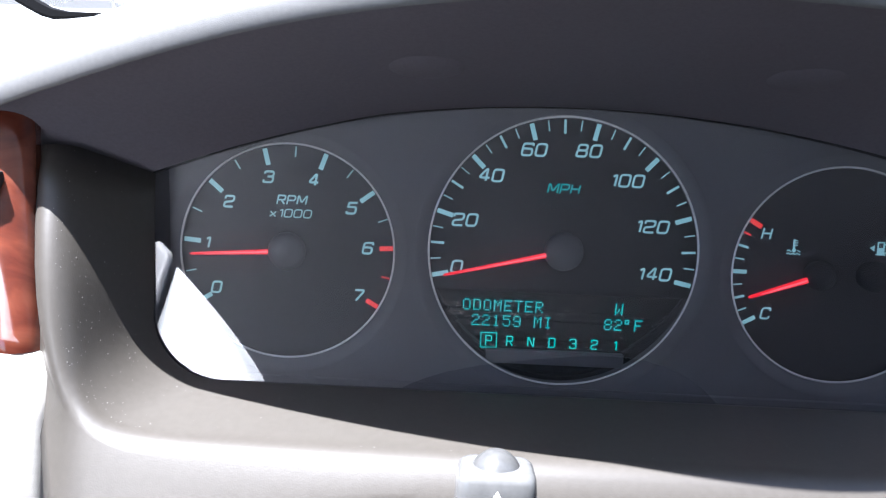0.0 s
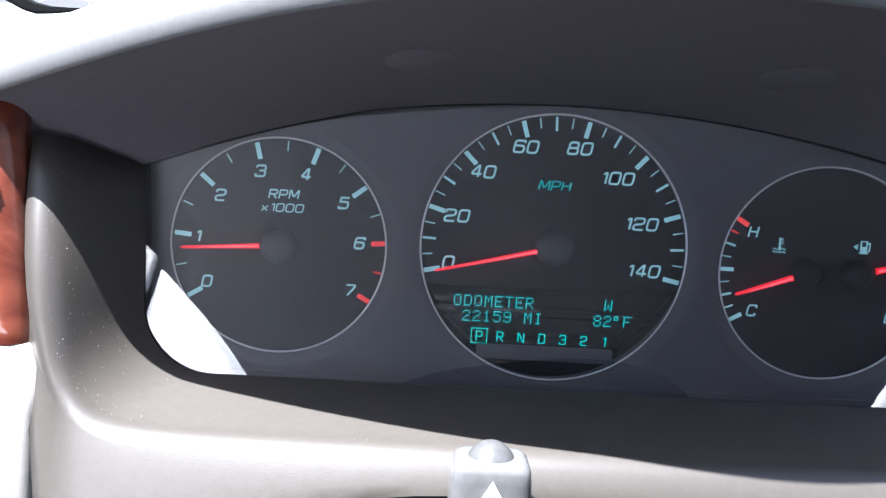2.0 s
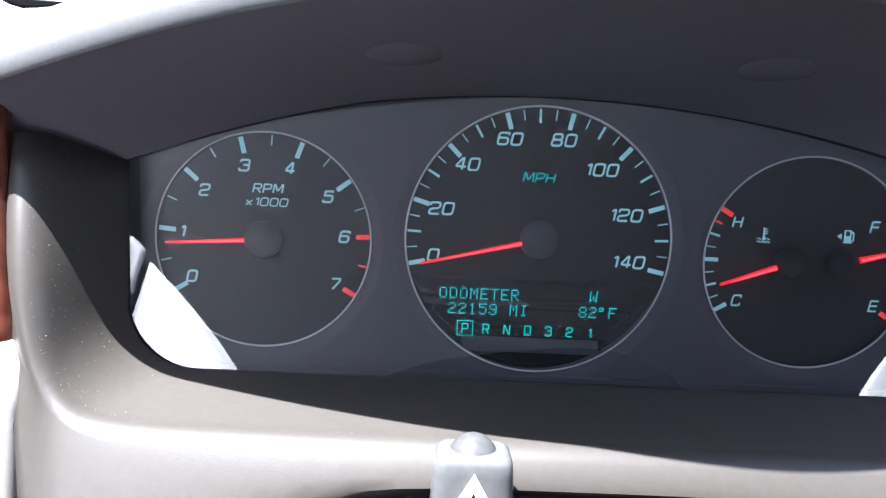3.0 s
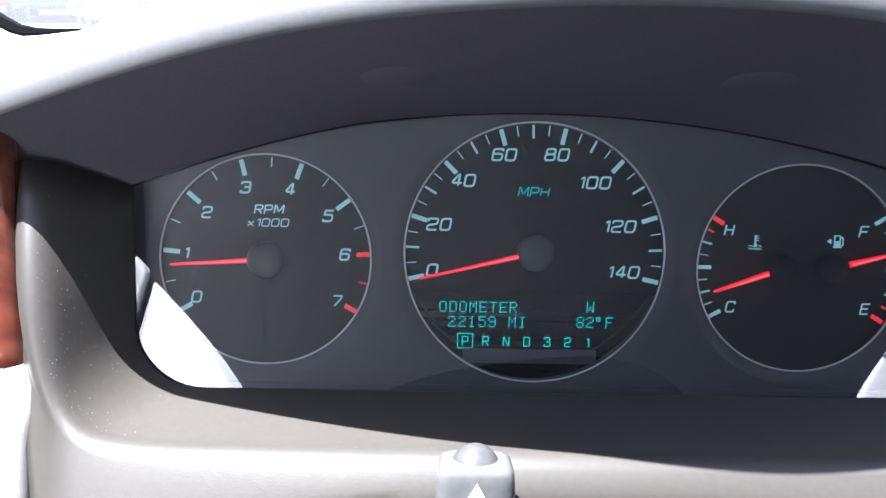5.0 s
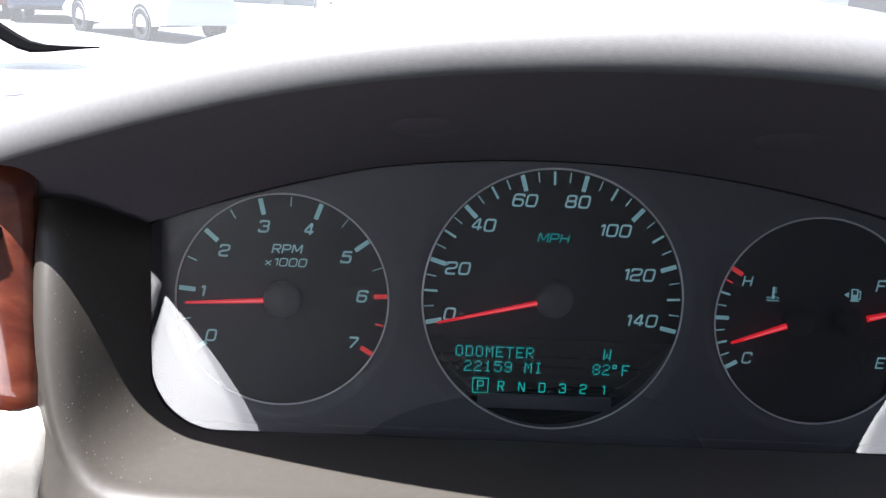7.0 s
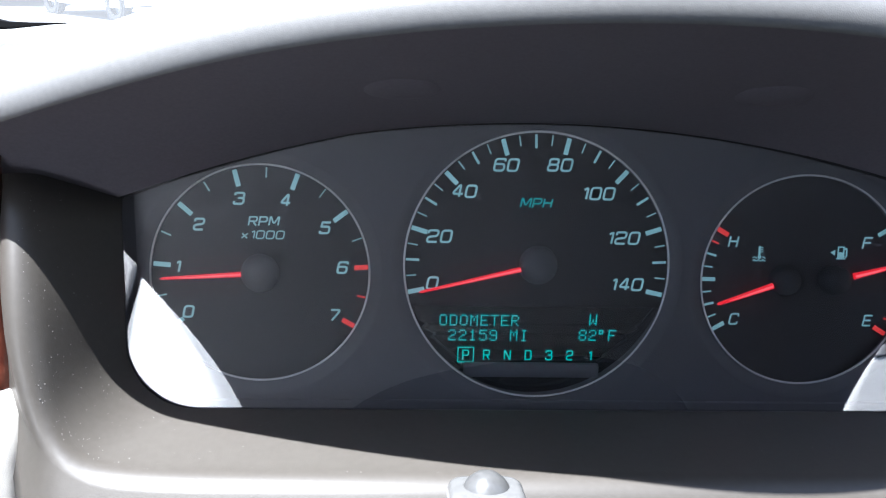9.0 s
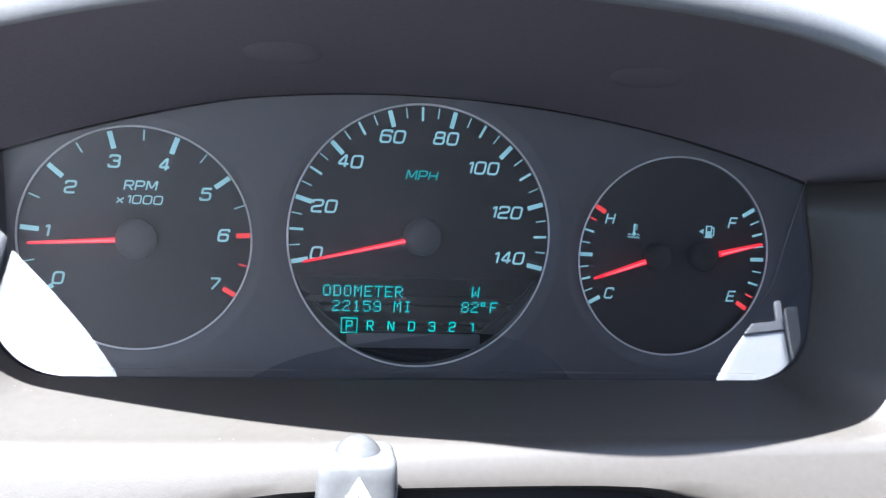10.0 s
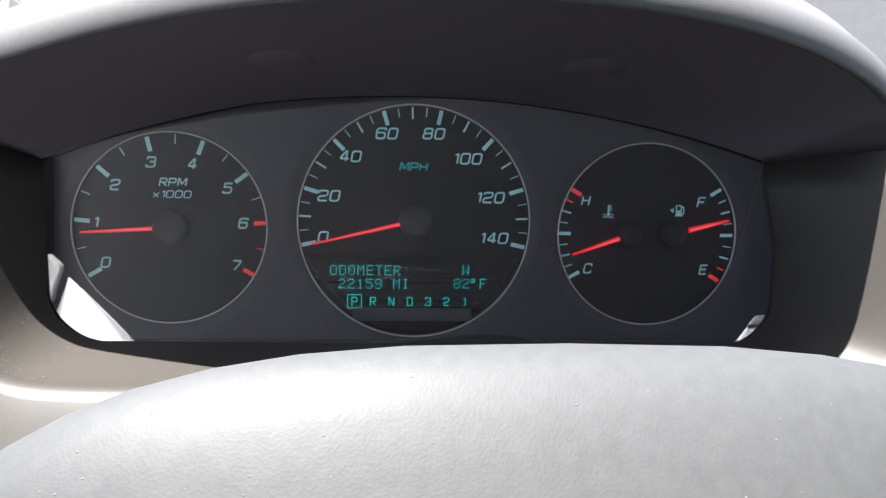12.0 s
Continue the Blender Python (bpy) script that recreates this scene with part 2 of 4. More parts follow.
def hood_z(x):
    for p, q in zip(HOOD_X, HOOD_X[1:]):
        if p.x <= x < q.x:
            return p.z + (q.z - p.z) * (x - p.x) / (q.x - p.x)
    end = HOOD_X[0] if x < 0 else HOOD_X[-1]
    return end.z - 0.3 * abs(x - end.x)


def hood_y(x):
    for p, q in zip(HOOD_X, HOOD_X[1:]):
        if p.x <= x < q.x:
            return p.y + (q.y - p.y) * (x - p.x) / (q.x - p.x)
    return HOOD_X[0].y if x < 0 else HOOD_X[-1].y


def side_y(z):
    """Depth of the frame beside the recess: it falls back towards the hood."""
    if z > 0.022:
        return -0.047 + 0.029 * min(1.0, (z - 0.022) / 0.022)
    return -0.047 - 0.012 * min(1.0, (0.022 - z) / 0.059) - 0.005 * max(0.0, min(1.0, (-0.037 - z) / 0.026))


def opening(a, top_only=False):
    """The front edge of the recess at the angle a round the panel's middle."""
    c, s = math.cos(a), math.sin(a)
    for step in range(60, 330):
        r = step * 0.001
        x, z = r * c, r * s
        top = hood_z(x) - z
        side = (0.205 + 0.09 * z - x) if x > 0 else (x + 0.181 + 0.19 * z)
        low = z + 0.0632
        k = 0.030 if x > 0 else 0.023
        if side < k and low < k:
            side = k - math.hypot(k - side, k - low)
        if top_only:
            side = low = 1.0
        if min(top, side, low) <= 0:
            break
    if top_only or top <= min(side, low):
        y = hood_y(x) + 0.003
    else:
        y = side_y(z) if x < 0 else -0.064
    return x, y, z


# ---- dashboard ----
dash = thing("dashboard", "grey grained dashboard with a hooded instrument recess", "dashboard")
LENS, FRAME = lens_outline(), lens_outline(0.0, True)


def lens_y(x, z):
    """The lens leans back at its top and is slightly hollow."""
    return -0.0085 - 0.118 * (0.058 - z) - 0.194 * x * x - 0.7 * z * z + 0.014 * x + (8.0 if x < 0 else 1.0) * x ** 4 - 0.4 * x * z


def towards_eye(x, z, y):
    """Slides a point of the dial plane along the driver's view to the depth y."""
    k = (y - EYE_LINE.y) / -EYE_LINE.y
    return Vector((EYE_LINE.x + (x - EYE_LINE.x) * k, y, EYE_LINE.z + (z - EYE_LINE.z) * k))


LOOP = []
N_TOP = 41
for (x, z), (fx, fz) in zip(LENS, FRAME):
    LOOP.append((towards_eye(x, z, lens_y(x, z) + 0.0008), Vector(opening(math.atan2(fz, fx)))))
CEILING = [(a, Vector(opening(math.atan2(z, x), True))) for (a, b), (x, z) in zip(LOOP[:N_TOP], FRAME)]


def lining(pairs, closed=False):
    rows = []
    for t in (0, 0.02, 0.12, 0.25, 0.4, 0.55, 0.7, 0.82, 0.9, 0.96, 1.0):
        row = []
        for a, b in pairs:
            p = a.lerp(b, t)
            p.y = a.y + (b.y - a.y) * t
            row.append(p)
        rows.append(row)
    return rows


first, lip = CEILING[0]
for k in range(1, 7):
    end = hood_at(lip.x - 0.018 * k)
    CEILING.insert(0, (first + Vector((-0.022 * k, 0.001 * k, 0.0022 * k)), Vector((lip.x - 0.018 * k, end.y + 0.003, hood_z(lip.x - 0.018 * k)))))
ceiling_part = part("hood_lining", sheet(lining(CEILING)), "charcoal", dash, "matt charcoal underside of the hood")
solid(ceiling_part, 0.003)
low_pairs = LOOP[N_TOP - 1:] + LOOP[:1]

# recess wall and rounded front frame below and beside it, in one smooth sheet
frame_rows = [[] for _ in range(9)]
OUTWARD = []
for a, b in low_pairs:
    ang = math.atan2(b.z, b.x)
    down = max(0.0, -math.sin(ang))
    w = min(1.0, down * 3.2) ** 2
    out = Vector((math.copysign(1.0, b.x), 0, 0)).lerp(Vector((0, 0, -1)), w).normalized()
    for i in range(9):
        q = radians(90 * i / 8)
        side = Vector((0, -0.007 * math.sin(q * 2) * (1 - i / 16) + 0.008 * (1 - math.cos(q)), 0)) + out * 0.011 * math.sin(q)
        turn = radians(55 * i / 8)
        low = Vector((0, -0.010 * math.sin(turn), 0)) + out * 0.010 * (1 - math.cos(turn))
        frame_rows[i].append(b + side.lerp(low, w))
    OUTWARD.append((out, w))
SLOT = [[], [], []]
for p, (out, w) in zip(frame_rows[-1], OUTWARD):
    in_slot = -0.108 < p.x < 0.125 and p.z < -0.05
    for k, (dy, dz) in enumerate(((-0.0034, -0.0046), (-0.0040, -0.0060), (-0.0015, -0.0080))):
        if in_slot:
            SLOT[k].append(p + Vector((0, dy, dz)))
        else:
            v = w ** 6
            SLOT[k].append(p + out * (0.004 + 0.011 * v) * (k + 1) + Vector((0, (0.003 * (1 - v) - 0.0077 * v) * (k + 1), 0)))
TRIM = lining(low_pairs) + frame_rows[1:]
for _ in range(2):
    TRIM = [r if k < 6 or k > 16 else [(p + q * 2 + u) / 4 for p, q, u in zip(TRIM[k - 1], r, TRIM[k + 1])] for k, r in enumerate(TRIM)]
TRIM += SLOT
for k in range(2, len(TRIM)):
    for _ in range(min(k, 9)):
        r = TRIM[k]
        TRIM[k] = [r[0]] + [(r[i - 1] + r[i] * 2 + r[i + 1]) / 4 for i in range(1, len(r) - 1)] + [r[-1]]
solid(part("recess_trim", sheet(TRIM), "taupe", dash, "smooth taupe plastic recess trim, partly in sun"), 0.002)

# flecks of dust on the trim
dust_rng = random.Random(5)
DUST_UP = 0.0020
bm = bmesh.new()
LAST = len(low_pairs) - 1
for k in range(230):
    i = int(LAST - abs(dust_rng.gauss(0, 9))) if k % 3 else dust_rng.randrange(12, LAST)
    i = max(1, min(LAST - 1, i))
    row = dust_rng.randrange(3, 12)
    f = dust_rng.random()
    a, b, c = TRIM[row][i], TRIM[row + 1][i], TRIM[row][i + 1]
    normal = (b - a).cross(c - a).normalized()
    if normal.y > 0:
        normal.negate()
    spot = a + (b - a) * f + (c - a) * dust_rng.random() + normal * DUST_UP
    size = dust_rng.choice((0.00007, 0.00009, 0.00011, 0.00014, 0.0002))
    bmesh.ops.create_icosphere(bm, subdivisions=1, radius=size, matrix=Matrix.Translation(spot) @ Matrix.Diagonal((1, dust_rng.uniform(0.5, 1), dust_rng.uniform(0.4, 1.6), 1)))
dust = part("dust_specks", bm, "dust", dash, "scattered pale dust specks", smooth=False)
dust["kind"] = "stuff"

# the hood and the pad that runs ahead to the windscreen
HOOD = tuple((0.0122 - 0.013 * math.cos(radians(a)), 0.0033 + 0.013 * math.sin(radians(a))) for a in range(-24, 61, 6)) + ((0.0098, 0.0172), (0.0155, 0.0212), (0.0265, 0.0290), (0.055, 0.0405), (0.105, 0.0535), (0.165, 0.066), (0.235, 0.078), (0.325, 0.090), (0.425, 0.098), (0.525, 0.096), (0.605, 0.085))
rows = []
for dy, dz in HOOD:
    row = []
    for i in range(-60, 121):
        x = i * 0.01
        far = max(0.0, min(1.0, dy / 0.5))
        base = hood_z(x) * (1 - far ** 1.5) + 0.030 * far ** 1.5
        y = hood_y(x) * (1 - far) - 0.06 * far
        base -= 0.021 * math.exp(-((x + 0.18) / 0.075) ** 2) * math.exp(-((dy - 0.14) / 0.12) ** 2)
        if abs(x) > 0.24:
            base = max(base, 0.0)
        row.append((x, y + dy, base + dz))
    rows.append(row)
solid(part("hood_pad", sheet(rows), "pad", dash, "pale grey grained pad, sunlit on top"), 0.004, -1.0)

for x0, x1 in ((-0.36, -0.173), (0.179, 0.36)):
    part("inner_frame", box(x0, x1, 0.010, 0.03, -0.07, 0.050), "charcoal", dash, "dark carrier behind the trim")

# two shallow oval bosses on the hood's underside
for x, t in ((-0.0585, 0.47), (0.0680, 0.475)):
    a, b = min(CEILING, key=lambda pair: abs(pair[0].lerp(pair[1], t).x - x))
    spot = a.lerp(b, t)
    slope = math.atan2(b.z - a.z, a.y - b.y)
    bm = lathe([(0.0, -0.0016), (0.25, -0.0015), (0.5, -0.0012), (0.7, -0.0008), (0.88, -0.0003), (1.0, 0.0), (1.1, 0.0005)], 48)
    for v in bm.verts:
        v.co = (v.co.x * 0.0135, v.co.z * 0.0100, v.co.y)
    part("boss", bm, "charcoal", dash, "shallow oval boss under the hood", Matrix.Translation(spot) @ Matrix.Rotation(-slope, 4, "X"))

# wood veneer with the side vent, and the pad below it
def wood_edge(z):
    """Inner edge of the veneer: it leans outwards towards its top."""
    return -0.1950 - 0.14 * z + 0.35 * (z - 0.004) ** 2


def wood_mesh():
    """A veneer panel that bows a little, with its rim turned back all round."""
    rows = []
    for i in range(41):
        z = -0.0388 + 0.0888 * i / 40
        e = wood_edge(z)
        low, high = max(0.0, 1.0 - (z + 0.0388) / 0.0030), max(0.0, 1.0 - (0.0500 - z) / 0.0030)
        turned = 0.004 * (low ** 2 + high ** 2) + 0.2 * z + 0.3 * (z - 0.006) ** 2
        row = []
        for x, back in ((-0.32, 0.0), (-0.28, 0.0), (-0.25, 0.0), (-0.225, 0.0), (e - 0.014, 0.0), (e - 0.009, 0.0001), (e - 0.006, 0.0004), (e - 0.0038, 0.0011), (e - 0.002, 0.0023), (e - 0.0008, 0.0040), (e, 0.0075)):
            row.append((x, -0.0505 + back + turned + 0.6 * max(0.0, x + 0.215) ** 2, z))
        rows.append(row)
    return sheet(rows)


solid(part("wood_trim", wood_mesh(), "wood", dash, "glossy red burl wood veneer"), 0.003)


def vent_outline(grow):
    """The slanting, rounded end of the side vent."""
    return [(-0.310, 0.0243 + grow), (-0.2062, 0.0241 + grow), (-0.2044 + grow * 0.7, 0.0234 + grow * 0.7), (-0.2040 + grow, 0.0218), (-0.2052 + grow, 0.0165), (-0.2078 + grow, 0.0085), (-0.2104 + grow, 0.0010), (-0.2122 + grow * 0.7, -0.0028 - grow * 0.7), (-0.2150, -0.0042 - grow), (-0.310, -0.0046 - grow)]


part("vent_gap", prism(vent_outline(0.0011), -0.0538, -0.040), "void", dash, "dark gap round the side vent", smooth=False)
vent = part("air_vent", prism(vent_outline(0.0), -0.0552, -0.042, 0.0006, 2), "cream", dash, "pale side air vent")
for k in range(3):
    part("louvre", box(-0.31, -0.2165, -0.0575, -0.0548, 0.0010 + k * 0.0078, 0.0026 + k * 0.0078, 0.0006, 1), "cream", vent)
rows = []
for y, z in ((-0.035, -0.0385), (-0.052, -0.0387), (-0.059, -0.0405), (-0.0635, -0.046), (-0.0655, -0.060), (-0.068, -0.10), (-0.07, -0.16)):
    rows.append([(x, y + 0.004 * max(0.0, (x + 0.2) / 0.01), z) for x in (-0.36, -0.30, -0.25, -0.21, -0.198, -0.191, -0.1865, -0.181)])
solid(part("knee_pad", sheet(rows), "cream", dash, "cream grained lower dash pad with a rough cut edge"), 0.003)
for dz in (0.0,):
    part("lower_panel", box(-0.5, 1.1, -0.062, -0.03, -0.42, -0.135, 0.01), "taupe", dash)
part("column_gap", box(-0.112, 0.128, -0.0765, -0.03, -0.155, -0.0745), "void", dash, "black gap round the steering column")

# ---- instrument cluster ----
cluster = thing("instrument_cluster", "black instrument cluster with three round gauges under a clear lens", "gauges")
TACH, SPEED, FUEL = (-0.1133, -0.0046, 0.0441), (-0.0004, 0.0, 0.0548), (0.1123, -0.0046, 0.0439)


COLLAR = 0.0060


def plate_mesh():
    bm = bmesh.new()
    edges = []
    loops = [lens_outline(0.008)]
    for cx, cz, r in (TACH, SPEED, FUEL):
        r += COLLAR
        loops.append([(cx + r * math.cos(2 * math.pi * i / 128), cz + r * math.sin(2 * math.pi * i / 128)) for i in range(128)])
    for lp in loops:
        vs = [bm.verts.new((x, -0.0034, z)) for x, z in lp]
        edges += [bm.edges.new((vs[i - 1], vs[i])) for i in range(len(vs))]
    bmesh.ops.triangle_fill(bm, use_beauty=True, edges=edges)
    bm.normal_update()
    for f in bm.faces:
        if f.normal.y > 0:
            f.normal_flip()
    return bm


plate = part("face_plate", plate_mesh(), "plate", cluster, "satin black face plate", smooth=False)
solid(plate, 0.001, -1.0)
for cx, cz, r in (TACH, SPEED, FUEL):
    rise = [(r + COLLAR * k / 8, -0.0012 - 0.0022 * math.sin(radians(90 * k / 8))) for k in range(9)] + [(r + COLLAR + 0.0010, -0.0030)]
    part("collar", lathe(rise, 128), "plate", plate, "", pose(cx, 0, cz))

WIN_TOP, WIN_LOW = -0.0168, -0.0415


def gauge(name, spot, label):
    cx, cz, r = spot
    if name == "speedometer":
        bm = bmesh.new()
        a0, a1 = math.asin(WIN_TOP / r), math.pi / 2
        side = [(r * math.cos(a0 + (a1 - a0) * i / 60), r * math.sin(a0 + (a1 - a0) * i / 60)) for i in range(61)]
        bm.faces.new([bm.verts.new((x, 0.0004, z)) for x, z in side + [(-x, z) for x, z in reversed(side[:-1])]])
    else:
        bm = lathe([(0.0, 0.0004), (r * 0.5, 0.0004), (r, 0.0004), (r + 0.0005, 0.0008), (r + 0.0005, 0.002), (0.0, 0.002)], 128)
    g = part(name, bm, "dial", cluster, label, pose(cx, 0, cz))
    if name == "speedometer":
        solid(g, 0.0004, 1.0)
    part("bezel_ring", ring(r, 0.00043), "chrome", g, "thin bright metal ring", pose(0, -0.0019, 0.0005))
    wall = lathe([(r + 0.0001, -0.0019), (r + 0.0001, 0.012 if name == "speedometer" else 0.0006)], 128)
    part("bezel_wall", wall, "plate", g)
    return g


def tick_mesh(length, width, material):
    bm = box(-length, 0, -0.00012, 0.0003, -width / 2, width / 2)
    me = bpy.data.meshes.new("tick")
    bm.to_mesh(me)
    bm.free()
    me.materials.append(MAT[material])
    return me


def tick(g, me, r, deg):
    share("tick", me, g, Matrix.Translation(polar(0, 0, r, deg)) @ Matrix.Rotation(-radians(deg), 4, "Y"))


GLYPHS = {
    "0": [((0, 0), (1, 0), (1, 1), (0, 1), None)],
    "1": [((0.25, 0.80), (0.62, 1), (0.62, 0))],
    "2": [((0, 0.74), (0, 1), (1, 1), (1, 0.53), (0, 0.42), (0, 0), (1.02, 0))],
    "3": [((0, 0.78), (0, 1), (1, 1), (1, 0.53), (0.35, 0.53)), ((0.35, 0.53), (1.04, 0.53), (1.04, 0), (0, 0), (0, 0.24))],
    "4": [((0.74, 0), (0.74, 1), (0.62, 1), (0, 0.27), (1.08, 0.27))],
    "5": [((1.02, 1), (0, 1)), ((0.1, 1), (0.04, 0.56)), ((0, 0.61), (1, 0.61), (1, 0), (0, 0), (0, 0.22))],
    "6": [((1, 0.80), (1, 1), (0, 1), (0, 0), (1, 0), (1, 0.57), (0.02, 0.57))],
    "7": [((0, 1), (1.02, 1), (0.92, 0.72), (0.34, 0))],
    "8": [((0, 0), (1, 0), (1, 0.52), (0, 0.52), None), ((0.05, 0.52), (0.95, 0.52), (0.95, 1), (0.05, 1), None)],
    "M": [((0, 0), (0, 1), (0.12, 1), (0.6, 0.16), (1.08, 1), (1.2, 1), (1.2, 0))],
    "P": [((0, -0.07), (0, 1.07)), ((0, 1), (1, 1), (1, 0.43), (0, 0.43))],
    "R": [((0, -0.07), (0, 1.07)), ((0, 1), (1, 1), (1, 0.46), (0, 0.46)), ((0.5, 0.46), (1.02, -0.07))],
    "H": [((0, 0), (0, 1)), ((1, 0), (1, 1)), ((0, 0.52), (1, 0.52))],
    "x": [((0.1, 0), (0.9, 0.66)), ((0.1, 0.66), (0.9, 0))],
    "C": [((1, 0.74), (1, 1), (0, 1), (0, 0), (1, 0), (1, 0.26))],
    "E": [((0, -0.07), (0, 1.07)), ((0, 1), (1, 1)), ((0, 0), (1, 0)), ((0, 0.52), (0.9, 0.52))],
    "F": [((0, -0.07), (0, 1.07)), ((0, 1), (1, 1)), ((0, 0.5), (0.9, 0.5))],
    "N": [((0, 0), (0, 1), (0.1, 1), (0.9, 0), (1, 0), (1, 1))],
    "D": [((0, -0.07), (0, 1.07)), ((0, 1), (1, 1), (1, 0), (0, 0))],
}


def rounded(points, closed, radius):
    """Rounds the corners of a line of strokes."""
    out = []
    n = len(points)
    for i, p in enumerate(points):
        if not closed and i in (0, n - 1):
            out.append(p)
            continue
        a, b = points[i - 1] - p, points[(i + 1) % n] - p
        r = min(radius, a.length * 0.48, b.length * 0.48)
        s0, s1 = p + a.normalized() * r, p + b.normalized() * r
        for k in range(6):
            f = k / 5
            out.append(s0 * (1 - f) ** 2 + p * 2 * f * (1 - f) + s1 * f * f)
    return out


def stroked(text, high, wide, stroke, lean=0.2, gap=1.0, narrow=0.45):
    """Squarish drawn characters, centred in x and z; wide and high run between stroke centres."""
    bm = bmesh.new()
    pen = 0.0
    layer = 0
    for ch in text:
        w = wide * 1.0
        if ch == "1":
            pen -= wide * narrow * 0.45
        for path in GLYPHS.get(ch, ()):
            closed = path[-1] is None
            pts = [Vector((pen + x * w, z * high)) for x, z in (path[:-1] if closed else path)]
            line = rounded(pts, closed, wide * 0.30)
            n = len(line)
            layer += 1
            pairs = []
            for i, p in enumerate(line):
                before = line[i - 1] if closed or i else p
                after = line[(i + 1) % n] if closed or i < n - 1 else p
                d = (after - before).normalized()
                e = Vector((-d.y, d.x)) * stroke / 2
                pairs.append([bm.verts.new((q.x + lean * q.y, -0.00002 * layer, q.y)) for q in (p + e, p - e)])
            for i in range(n if closed else n - 1):
                a, b = pairs[i], pairs[(i + 1) % n]
                bm.faces.new((a[0], a[1], b[1], b[0]))
        pen += (0.62 * wide if ch == "1" else 1.2 * wide if ch == "M" else wide) + (stroke + high * 0.14) * gap
    xs, zs = [v.co.x for v in bm.verts], [v.co.z for v in bm.verts]
    bmesh.ops.translate(bm, vec=(-(min(xs) + max(xs)) / 2, 0, -(min(zs) + max(zs)) / 2), verts=bm.verts)
    return bm


def numeral(g, spot, text, x, z, high=0.0047, wide=0.0040, stroke=0.00088, material="mark"):
    cx, cz, _ = spot
    part("numeral", stroked(text, high, wide, stroke), material, g, "", pose(x - cx, -0.0001, z - cz), smooth=False)


def needle(g, x, z, deg, start, tip, hub_r, height, w0=0.0021, w1=0.0010, cap_look="hub"):
    """A tapered red pointer on a domed cap."""
    bm = bmesh.new()
    prof = []
    for r, w in ((start, w0), (tip - 0.0008, w1), (tip, w1 * 0.5)):
        prof.append([(r, -height - 0.0006, -w * 0.35), (r, -height - 0.0006, w * 0.35), (r, -height, w / 2), (r, -height + 0.0008, w / 2), (r, -height + 0.0008, -w / 2), (r, -height, -w / 2)])
    vs = [[bm.verts.new(p) for p in row] for row in prof]
    for a, b in zip(vs, vs[1:]):
        for i in range(6):
            bm.faces.new((a[i], a[(i + 1) % 6], b[(i + 1) % 6], b[i]))
    bm.faces.new(vs[0])
    bm.faces.new(vs[-1][::-1])
    part("needle", bm, "needle", g, "lit red pointer", pose(x, 0, z) @ Matrix.Rotation(-radians(deg), 4, "Y"), smooth=False)
    reach = start + (tip - start) * 0.8
    core = [[(r, -height - 0.0007, w), (r, -height - 0.0007, -w)] for r, w in ((start + 0.0004, w0 * 0.17), (start + 0.010, w0 * 0.14), (reach, w0 * 0.04))]
    part("needle_core", sheet(core), "needlecore", g, "pale pink lit core of the pointer", pose(x, 0, z) @ Matrix.Rotation(-radians(deg), 4, "Y"), smooth=False)
    h = height + 0.0042
    cap = lathe([(hub_r * math.sin(radians(q)) * 0.97, -h + 0.0052 * (1 - math.cos(radians(q)))) for q in range(0, 85, 7)] + [(hub_r * 0.985, -h + 0.0056), (hub_r * 0.93, -0.0012), (hub_r * 0.90, 0.0006)], 48)
    part("needle_cap", cap, cap_look, g, "round black pointer cap", pose(x, 0, z))


# tachometer
tach = gauge("tachometer", TACH, "black tachometer dial with pale teal print")
BIG, SMALL = tick_mesh(0.0068, 0.0019, "mark"), tick_mesh(0.0042, 0.00055, "mark")
BIGRED, SMALLRED = tick_mesh(0.0056, 0.0019, "redmark"), tick_mesh(0.0036, 0.0007, "redmark")
for k in range(15):
    n = k / 2
    deg = 90 + (3.5 - n) * 34.1
    deg -= 2.9 * math.sin(radians(deg)) if deg > 0 else 0.0
    big = k % 2 == 0
    tick(tach, (BIGRED if n >= 6 else BIG) if big else (SMALLRED if n > 6 else SMALL), TACH[2] - 0.0006, deg)
for text, x, z in (("0", -0.1428, -0.0204), ("1", -0.1464, -0.0018), ("2", -0.1382, 0.0154), ("3", -0.1221, 0.0261), ("4", -0.1035, 0.0258), ("5", -0.0876, 0.0147), ("6", -0.0803, -0.0015), ("7", -0.0831, -0.0212)):
    numeral(tach, TACH, text, x, z, 0.0044, 0.0036, 0.00088)
numeral(tach, TACH, "RPM", -0.1122, 0.0170, 0.0033, 0.0030, 0.00066)
numeral(tach, TACH, "x1000", -0.1126, 0.0115, 0.0031, 0.0030, 0.00056)
needle(tach, 0, 0.0007, 183.8, 0.0070, 0.0395, 0.0079, 0.0042)

# speedometer
speedo = gauge("speedometer", SPEED, "black speedometer dial with pale teal print and a lower display")
MID = tick_mesh(0.0056, 0.0010, "mark")
for k in range(29):
    deg = 90 + (70 - k * 5) * 1.457
    deg += 1.8 * math.sin(radians(deg)) if 0 < deg < 180 else 0.0
    tick(speedo, BIG if k % 4 == 0 else MID if k % 2 == 0 else SMALL, SPEED[2] - 0.0006, deg)
for text, x, z in (("0", -0.0434, -0.0074), ("20", -0.0408, 0.0120), ("40", -0.0307, 0.0306), ("60", -0.0140, 0.0416), ("80", 0.0081, 0.0420), ("100", 0.0249, 0.0306), ("120", 0.0361, 0.0124), ("140", 0.0383, -0.0070)):
    numeral(speedo, SPEED, text, x, z)
